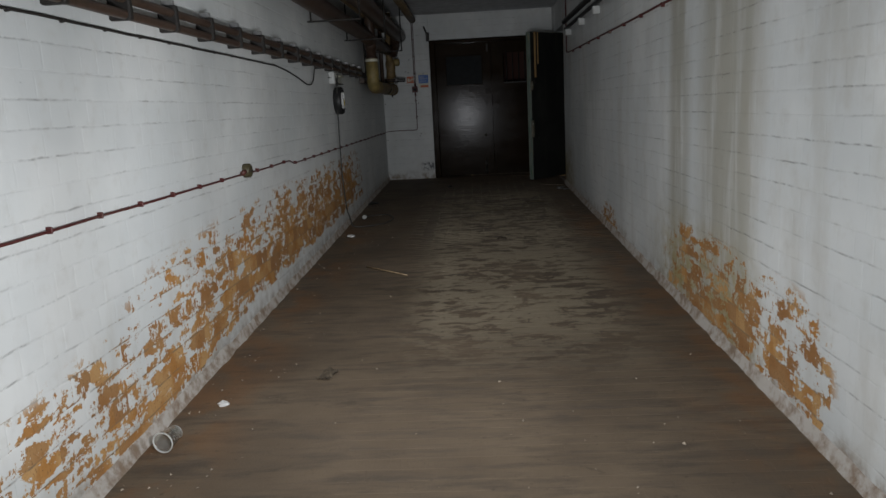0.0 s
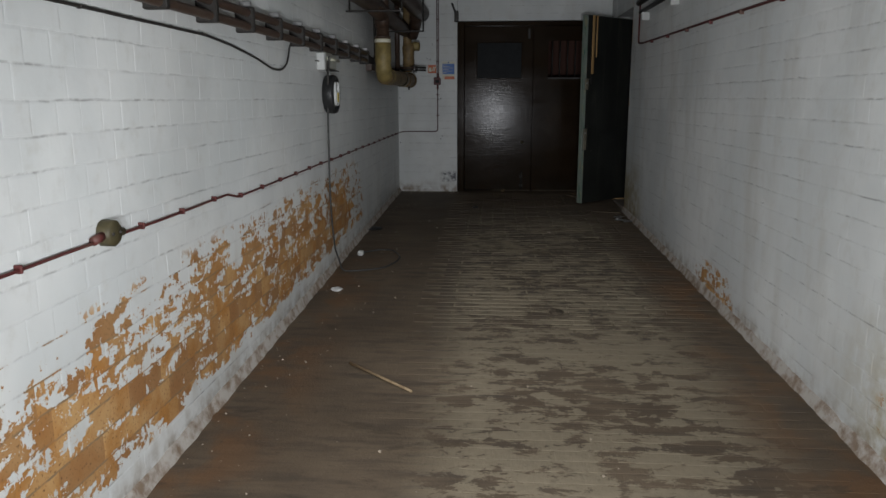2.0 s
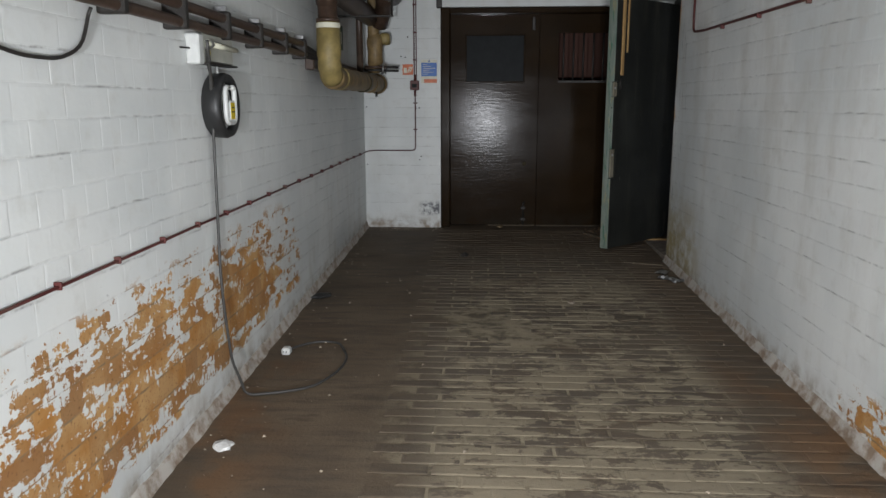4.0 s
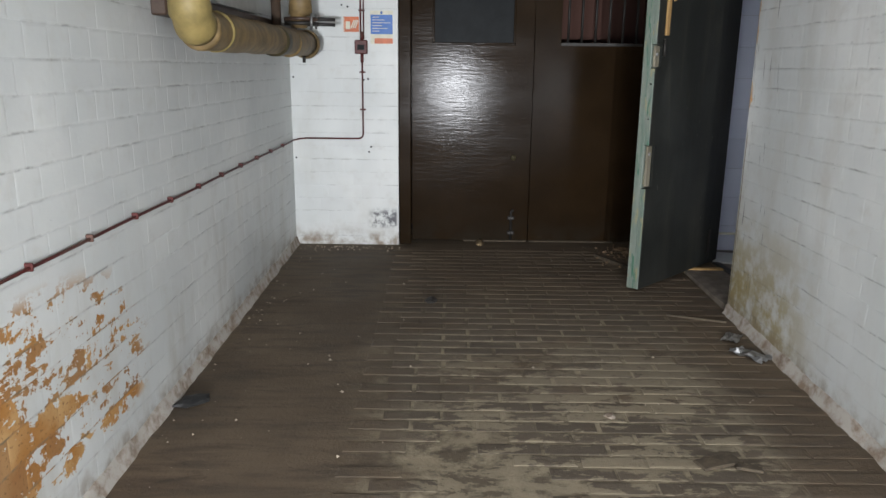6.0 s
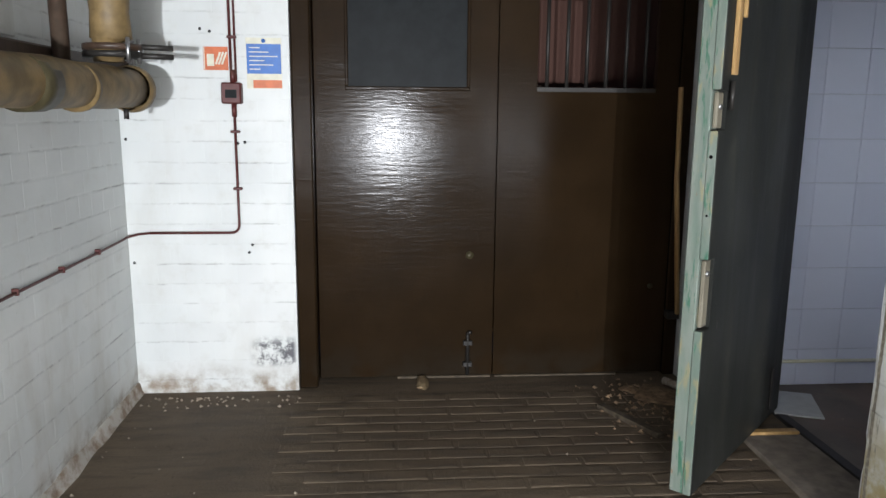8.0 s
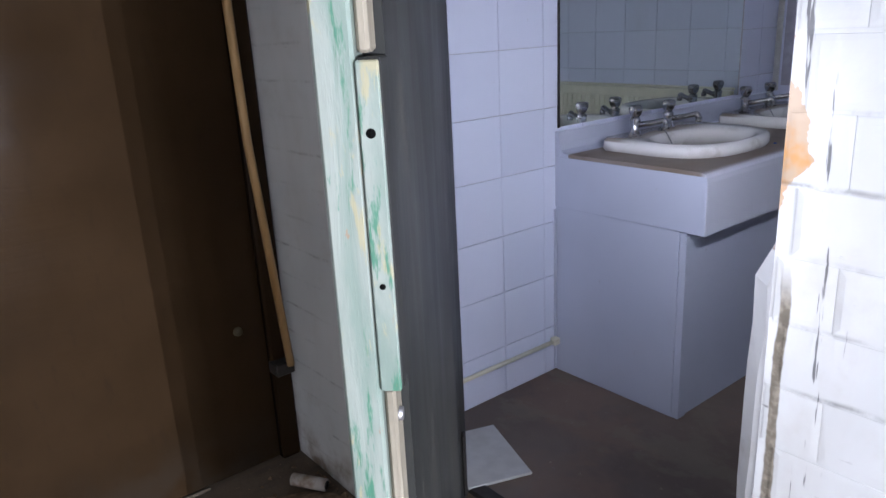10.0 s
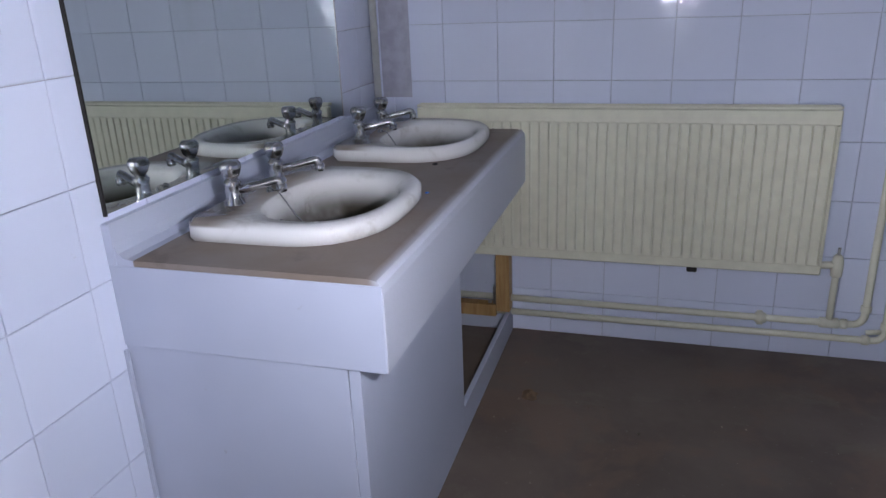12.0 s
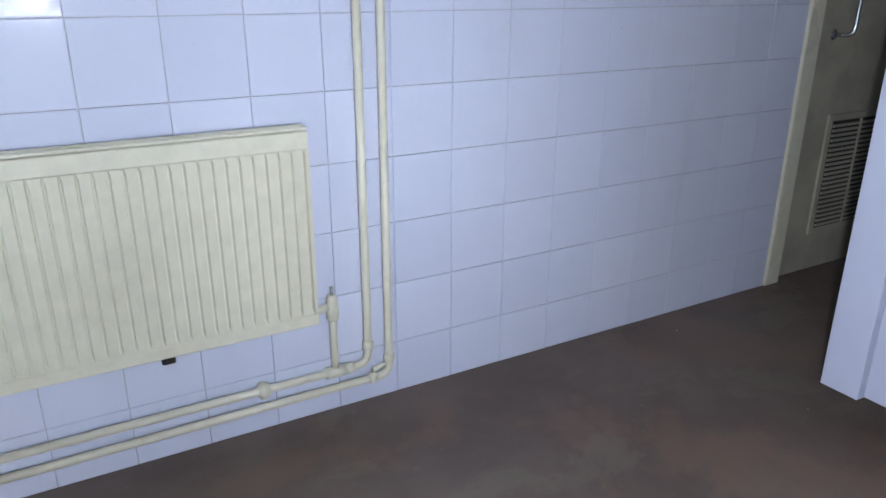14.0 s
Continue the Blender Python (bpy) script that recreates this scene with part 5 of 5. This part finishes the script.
mir = empty("mirror", "large frameless wall mirror over the basins", "mirror")
box("mirror_glass", (3.615, TN - 0.008, 0.92), (4.772, TN - 0.002, 2.1), M_MIRROR, mir)
box("mirror_edge", (3.609, TN - 0.009, 0.916), (3.6145, TN - 0.001, 2.1), M_DARK, mir, "dark mirror edge")
box("mirror_edge", (4.7725, TN - 0.009, 0.916), (4.778, TN - 0.001, 2.1), M_STEEL, mir)
cp = tagged(tube("corner_pipe", [(5.075, TN - 0.022, 0.91), (5.075, TN - 0.022, 2.38)], 0.013, M_WHITEP, n=10), "thin white-painted pipe in the tiled corner", "pipe")
sheet = tagged(box("tape_sheet", (TE - 0.0045, 13.80, 0.93), (TE - 0.0025, TN - 0.03, 2.0), plain("translucent_film", (0.42, 0.42, 0.50), 0.12, vary=0.2, scale=20, bump=0.004)), "glossy crinkled film stuck on the tiled corner", "film")
disp = empty("soap_dispenser", "white plastic soap dispenser on the tiles", "dispenser")
box("dispenser_body", (3.495, TN - 0.10, 1.392), (3.606, TN - 0.002, 1.62), M_WHITEP, disp, bevel=0.01, seg=2)
lathe("dispenser_lock", [(0, 0.003), (0.006, 0.002), (0.007, 0)], pose(3.585, TN - 0.1005, 1.42, 90), M_BLACK, disp, n=8)
sk = empty("skirting_pipe", "cream-painted pipe along the tile foot", "pipe")
tube("pipe_run", [(2.9, TN - 0.014, 0.126), (3.57, TN - 0.014, 0.124)], 0.008, M_CREAM, sk, n=10)
box("pipe_clip", (3.565, TN - 0.03, 0.112), (3.594, TN - 0.002, 0.14), M_CREAM, sk, bevel=0.004)
box("sealant_strip", (3.588, TN - 0.010, 0.01), (3.5955, TN - 0.001, 0.63), M_LAM, sk)
wt = tagged(box("loose_tile", (-0.145, -0.10, 0.001), (0.145, 0.10, 0.010), M_WHITEP, bevel=0.002), "loose white sheet tile lying on the floor", "tile")
wt.location, wt.rotation_euler = (2.995, 13.70, 0), (0, 0, radians(70))
lump("floor_crumb", (4.614, 13.266, 0), 0.03, M_RUBBLE, "pale crumbled plaster on the washroom floor", "debris", 17, 0.4)

dry = empty("hand_dryer", "dark grey metal box on the tiled wall", "hand dryer")
box("dryer_body", (TE - 0.12, 12.30, 1.35), (TE - 0.003, 12.525, 1.62), M_PANEL, dry, bevel=0.012, seg=2)
lathe("dryer_nozzle", [(0.016, 0.0), (0.02, 0.01), (0.02, 0.03), (0.0, 0.03)], pose(TE - 0.06, 12.41, 1.322), M_STEEL, dry, n=14)

# radiator
radi = empty("radiator", "cream-painted ribbed steel panel radiator", "radiator")
RY0, RY1, RZ0, RZ1, RX = 12.345, 13.757, 0.345, 0.915, TE - 0.085
ribs = 41
pitch = (RY1 - RY0 - 0.03) / ribs
vs, fs = [], []
for i in range(ribs + 1):
    y = RY0 + 0.015 + i * pitch
    for dy, dx in ((-0.0045, 0.0), (-0.0015, 0.010), (0.0015, 0.010), (0.0045, 0.0)):
        for z in (RZ0 + 0.035, RZ0 + 0.05, RZ1 - 0.075, RZ1 - 0.06):
            q = dx if RZ0 + 0.04 < z < RZ1 - 0.07 else 0.0
            vs.append((RX + q, y + dy, z))
cols = (ribs + 1) * 4
for i in range(cols - 1):
    for j in range(3):
        a = i * 4 + j
        fs.append((a, a + 4, a + 5, a + 1))
mesh_ob("ribbed_face", vs, fs, M_CREAM, radi)
extrude_secs = [(RZ0, RZ0 + 0.035), (RZ1 - 0.06, RZ1 - 0.012)]
for a, b in extrude_secs:
    box("header_band", (RX - 0.001, RY0, a), (RX + 0.012, RY1, b), M_CREAM, radi, bevel=0.003)
for a, b in ((RY0, RY0 + 0.0095), (RY1 - 0.0095, RY1)):
    box("side_seam", (RX, a, RZ0 + 0.036), (RX + 0.012, b, RZ1 - 0.061), M_CREAM, radi)
box("back_panel", (RX + 0.035, RY0 + 0.005, RZ0 + 0.01), (RX + 0.045, RY1 - 0.005, RZ1 - 0.015), M_CREAM, radi, bevel=0.003)
box("inner_shell", (RX + 0.0125, RY0 + 0.001, RZ0 + 0.004), (RX + 0.020, RY1 - 0.001, RZ1 - 0.055), M_CREAM, radi)
box("top_rail", (RX + 0.001, RY0, RZ1 - 0.010), (RX + 0.012, RY1, RZ1), M_CREAM, radi, bevel=0.003)
box("top_rail", (RX + 0.034, RY0, RZ1 - 0.012), (RX + 0.046, RY1, RZ1), M_CREAM, radi, bevel=0.003)
for y in (12.6, 13.5):
    box("wall_bracket", (RX + 0.046, y - 0.02, RZ0 + 0.1), (TE - 0.001, y + 0.02, RZ1 - 0.1), M_CREAM, radi)
box("bleed_lug", (RX + 0.003, 12.74, RZ0 - 0.02), (RX + 0.02, 12.775, RZ0 - 0.001), M_DARK, radi, bevel=0.004)

hp = empty("heating_pipes", "cream-painted heating pipes with elbows and tees", "pipe")
PX = TE - 0.034
tube("pipe_run", rounded([(PX, 13.75, 0.150), (PX, 12.175, 0.150), (PX, 12.175, 2.38)], 0.045, 6), 0.0125, M_CREAM, hp, n=12)
tube("pipe_run", rounded([(PX, 13.75, 0.090), (PX, 12.105, 0.094), (PX, 12.105, 2.38)], 0.04, 6), 0.0125, M_CREAM, hp, n=12)
tube("valve_tail", [(PX, 12.285, 0.15), (PX, 12.285, 0.33)], 0.0115, M_CREAM, hp, n=12)
for y0, y1, z in ((12.255, 12.315, 0.15), (12.49, 12.525, 0.15)):
    tube("coupling", [(PX, y0, z), (PX, y1, z)], 0.0185, M_CREAM, hp, n=12)
lathe("coupling_nut", [(0.0, 0), (0.026, 0.0), (0.026, 0.02), (0.0, 0.02)], pose(PX, 12.50, 0.15, -90), M_CREAM, hp, n=6)
for y, z in ((12.175, 0.20), (12.105, 0.14)):
    lathe("elbow_collar", [(0.0125, 0), (0.0175, 0.003), (0.0175, 0.022), (0.0125, 0.025)], pose(PX, y, z), M_CREAM, hp, n=12)
for y, z in ((12.225, 0.15), (12.15, 0.094)):
    lathe("elbow_collar", [(0.0125, 0), (0.0175, 0.003), (0.0175, 0.022), (0.0125, 0.025)], pose(PX, y, z, -90), M_CREAM, hp, n=12)
valve = lathe("valve_body", [(0.0115, 0), (0.018, 0.003), (0.02, 0.03), (0.018, 0.06), (0.014, 0.075), (0.010, 0.08), (0, 0.08)], pose(PX, 12.285, 0.325), M_CREAM, hp, n=14)
tube("valve_spindle", [(PX, 12.285, 0.404), (PX, 12.285, 0.43)], 0.005, M_STEEL, hp, "bare brass spindle", n=8)
tube("valve_union", [(PX, 12.29, 0.368), (PX - 0.006, 12.35, 0.366)], 0.0125, M_CREAM, hp, n=12)
tube("drain_cock", [(PX, 12.12, 0.13), (PX - 0.01, 12.165, 0.128)], 0.009, M_CREAM, hp, n=8)

# inner door at the end of the tiled wall
idoor = empty("door_3", "cream inner door with vent grille and pull handle", "door", kind="structure")
box("frame_post", (TE - 0.012, 10.16, 0.0), (TE + 0.08, 10.248, 2.05), M_CREAM, idoor, "scuffed cream door frame post", bevel=0.004)
box("frame_post", (TE - 0.012, 9.22, 0.0), (TE + 0.08, 9.30, 2.05), M_CREAM, idoor, bevel=0.004)
M_IDOOR = plain("grimy_cream_door", (0.42, 0.40, 0.31), 0.45, scale=6, vary=0.25, dirt=0.5)
box("door_leaf", (TE + 0.02, 9.302, 0.01), (TE + 0.06, 10.158, 2.05), M_IDOOR, idoor, bevel=0.003)
grille = box("vent_frame", (TE + 0.008, 9.48, 0.19), (TE + 0.0195, 9.975, 0.735), M_IDOOR, idoor, bevel=0.004)
box("vent_back", (TE + 0.005, 9.51, 0.22), (TE + 0.0075, 9.945, 0.705), M_DARK, grille)
for i in range(22):
    box("vent_slat", (TE - 0.002, 9.51, 0.228 + i * 0.0215), (TE + 0.0045, 9.945, 0.239 + i * 0.0215), M_IDOOR, grille)
box("vent_mullion", (TE - 0.003, 9.745, 0.22), (TE + 0.004, 9.754, 0.705), M_IDOOR, grille)
tube("pull_handle", rounded([(TE + 0.02, 10.03, 1.068), (TE - 0.045, 10.0, 1.068), (TE - 0.045, 9.985, 1.40), (TE + 0.02, 9.985, 1.40)], 0.03, 5), 0.009, M_CHROME, idoor, "bent chrome pull handle", n=10)
lathe("handle_rose", [(0, 0.004), (0.02, 0.003), (0.022, 0)], pose(TE + 0.0195, 10.03, 1.068, 0, -90), M_CHROME, idoor, n=14)

cub = empty("cubicle_front", "pale laminate cubicle panel raised off the floor", "cubicle")
box("cubicle_stile", (4.20, 11.015, 0.15), (4.315, 11.05, 2.0), M_LAM, cub, bevel=0.002)
box("cubicle_panel", (2.96, 10.985, 0.15), (4.31, 11.0145, 2.0), M_LAM, cub, bevel=0.002)
for x in (3.1, 3.9):
    tube("cubicle_foot", [(x, 11.0, 0.0), (x, 11.0, 0.151)], 0.012, M_STEEL, cub, n=10)

# ---- pieces of walls and floors ----
COURSE, Z0 = 0.0915, -0.395
JOINT = 0.003


def brick_geo(w, h, d, seed, jit=0.001, q=0.02):
    """A worn brick face: x across, y up, z proud of the wall."""
    r = random.Random(seed)
    j = lambda: r.uniform(-jit, jit)
    a, b = w / 2, h / 2
    o = [(-a, -b, -0.004), (a, -b, -0.004), (a, b, -0.004), (-a, b, -0.004)]
    m = [(-a + 0.0003, -b + 0.0008 + j(), d * 0.45), (a - 0.0003, -b + 0.0008 + j(), d * 0.45), (a - 0.0003, b - 0.0008 + j(), d * 0.45), (-a + 0.0003, b - 0.0008 + j(), d * 0.45)]
    i = [(-a + q + j(), -b + q + j(), d + j() * 0.4), (a - q + j(), -b + q + j(), d + j() * 0.4), (a - q + j(), b - q + j(), d + j() * 0.4), (-a + q + j(), b - q + j(), d + j() * 0.4)]
    f = [(8, 9, 10, 11)]
    for s in range(4):
        n = (s + 1) % 4
        f += [(s, n, 4 + n, 4 + s), (4 + s, 4 + n, 8 + n, 8 + s)]
    return o + m + i, f


def lay(name, cells, place, mat, parent, near, depth, q=0.02):
    """Lays pieces (u, v, w, h): those picked by near as objects, the rest joined."""
    shared, verts, faces, count = {}, [], [], 0
    r = random.Random(len(cells))
    for u, v, w, h in cells:
        seed = r.randrange(6)
        d = depth * r.uniform(0.55, 1.35) * (0.12 if name == "paver" and v < 8.8 else 1.0)
        if count < 298 and near(u, v):
            key = (round(w, 2), seed)
            if key not in shared:
                vs, fs = brick_geo(w, h, depth * (0.6 + 0.15 * seed), seed, 0.0009, q)
                me = bpy.data.meshes.new(name)
                me.from_pydata(vs, [], fs)
                me.materials.append(mat)
                shared[key] = me
            ob = new(name, shared[key])
            ob.parent = parent
            ob.matrix_basis = place(u, v) @ pose(0, 0, 0, 0, 0, r.uniform(-0.3, 0.3))
            count += 1
        else:
            vs, fs = brick_geo(w, h, d, r.random(), 0.0009, q)
            o, m = len(verts), place(u, v)
            verts += [m @ Vector(p) for p in vs]
            faces += [tuple(o + i for i in f) for f in fs]
    if verts:
        ob = mesh_ob(name + "_field", verts, faces, mat, parent)
        ob["kind"] = "stuff"


def bond(u0, u1, z_of, z1, stretch=0.234, head=0.117):
    """English bond: courses of stretchers and headers by turns."""
    cells = []
    for c in range(34):
        z = Z0 + c * COURSE + COURSE / 2
        if z + COURSE / 2 > z1:
            break
        L = stretch if c % 2 else head
        u = u0 - (0.058 if c % 2 else 0.0)
        while u < u1 - 0.01:
            a, b = max(u, u0), min(u + L, u1)
            if b - a > 0.03 and z > z_of((a + b) / 2) - 0.02:
                cells.append(((a + b) / 2, z, b - a - 0.0003, COURSE - JOINT))
            u += L
    return cells


cells = bond(2.4, 13.99, ramp, 2.44)
lay("brick", cells, lambda u, v: Matrix.Translation((0, u, v)) @ Matrix(((0, 0, 1, 0), (1, 0, 0, 0), (0, 1, 0, 0), (0, 0, 0, 1))), M_WEST, wall_west,
    lambda u, v: 4.9 < u < 7.3 and v < 0.56, 0.0008, 0.008)
cells = bond(2.4, 12.655, ramp, 2.44)
lay("brick", cells, lambda u, v: Matrix.Translation((XE, u, v)) @ Matrix(((0, 0, -1, 0), (-1, 0, 0, 0), (0, 1, 0, 0), (0, 0, 0, 1))), M_EAST, wall_east,
    lambda u, v: 11.3 < u and v < 1.5, 0.0008, 0.010)
cells = bond(0.004, 0.735, lambda u: 0.0, 2.44)
lay("brick", cells, lambda u, v: Matrix.Translation((u, YN, v)) @ pose(0, 0, 0, 90), M_NORTH, wall_north, lambda u, v: v < 2.2, 0.0007)

cells = []
row = 0
y = 2.5
while y < 13.95:
    u = 0.72 + (0.1175 if row % 2 else 0.0)
    while u < 2.42:
        if noise.noise((u * 0.9, y * 0.5, 3)) > -0.42:
            cells.append((u + 0.1175 + rng.uniform(-0.005, 0.005), y + rng.uniform(-0.003, 0.003), 0.235 - 0.012 - rng.uniform(0, 0.006), 0.078 - 0.009 - rng.uniform(0, 0.004)))
        u += 0.235
    y += 0.078
    row += 1
SL = math.degrees(math.atan(0.024))
lay("paver", cells, lambda u, v: Matrix.Translation((u, v, ramp(v) + 0.0005)) @ pose(0, 0, 0, SL), M_PAVER, floor, lambda u, v: 9.1 < v < 12.2, 0.0022, 0.008)


def tiles(u_lines, v_lines, place, parent, near):
    cells = []
    for a, b in zip(u_lines, u_lines[1:]):
        for c, d in zip(v_lines, v_lines[1:]):
            if b - a > 0.012:
                cells.append(((a + b) / 2, (c + d) / 2, b - a - 0.002, d - c - 0.002))
    shared = {}
    r = random.Random(9)
    for u, v, w, h in cells:
        key = (round(w, 3), round(h, 3))
        if key not in shared:
            a, b = w / 2, h / 2
            vs = [(-a, -b, -0.004), (a, -b, -0.004), (a, b, -0.004), (-a, b, -0.004), (-a, -b, 0.001), (a, -b, 0.001), (a, b, 0.001), (-a, b, 0.001)]
            q = 0.0025
            vs += [(-a + q, -b + q, 0.0022), (a - q, -b + q, 0.0022), (a - q, b - q, 0.0022), (-a + q, b - q, 0.0022)]
            fs = [(8, 9, 10, 11)] + [f for s in range(4) for f in ((s, (s + 1) % 4, 4 + (s + 1) % 4, 4 + s), (4 + s, 4 + (s + 1) % 4, 8 + (s + 1) % 4, 8 + s))]
            me = bpy.data.meshes.new("tile")
            me.from_pydata(vs, [], fs)
            me.materials.append(M_TILE)
            shared[key] = me
        ob = new("tile", shared[key])
        ob.parent = parent
        ob.matrix_basis = place(u, v) @ pose(0, 0, 0, r.uniform(-0.25, 0.25), r.uniform(-0.25, 0.25), r.uniform(-0.15, 0.15))


rows = [0.0] + [0.181 + 0.202 * i for i in range(11)] + [2.398]
ys = [10.252] + [12.866 - 0.2012 * i for i in range(12, -1, -1)] + [12.866 + 0.2012 * i for i in range(1, 6)] + [TN - 0.001]
tiles(ys, rows, lambda u, v: Matrix.Translation((TE, u, v)) @ Matrix(((0, 0, -1, 0), (-1, 0, 0, 0), (0, 1, 0, 0), (0, 0, 0, 1))), wall_te, None)
xs = [2.894] + [3.54 - 0.202 * i for i in range(3, -1, -1)] + [3.54 + 0.202 * i for i in range(1, 8)] + [TE - 0.004]
tiles(xs, rows, lambda u, v: Matrix.Translation((u, TN, v)) @ pose(0, 0, 0, 90), wall_tn, None)
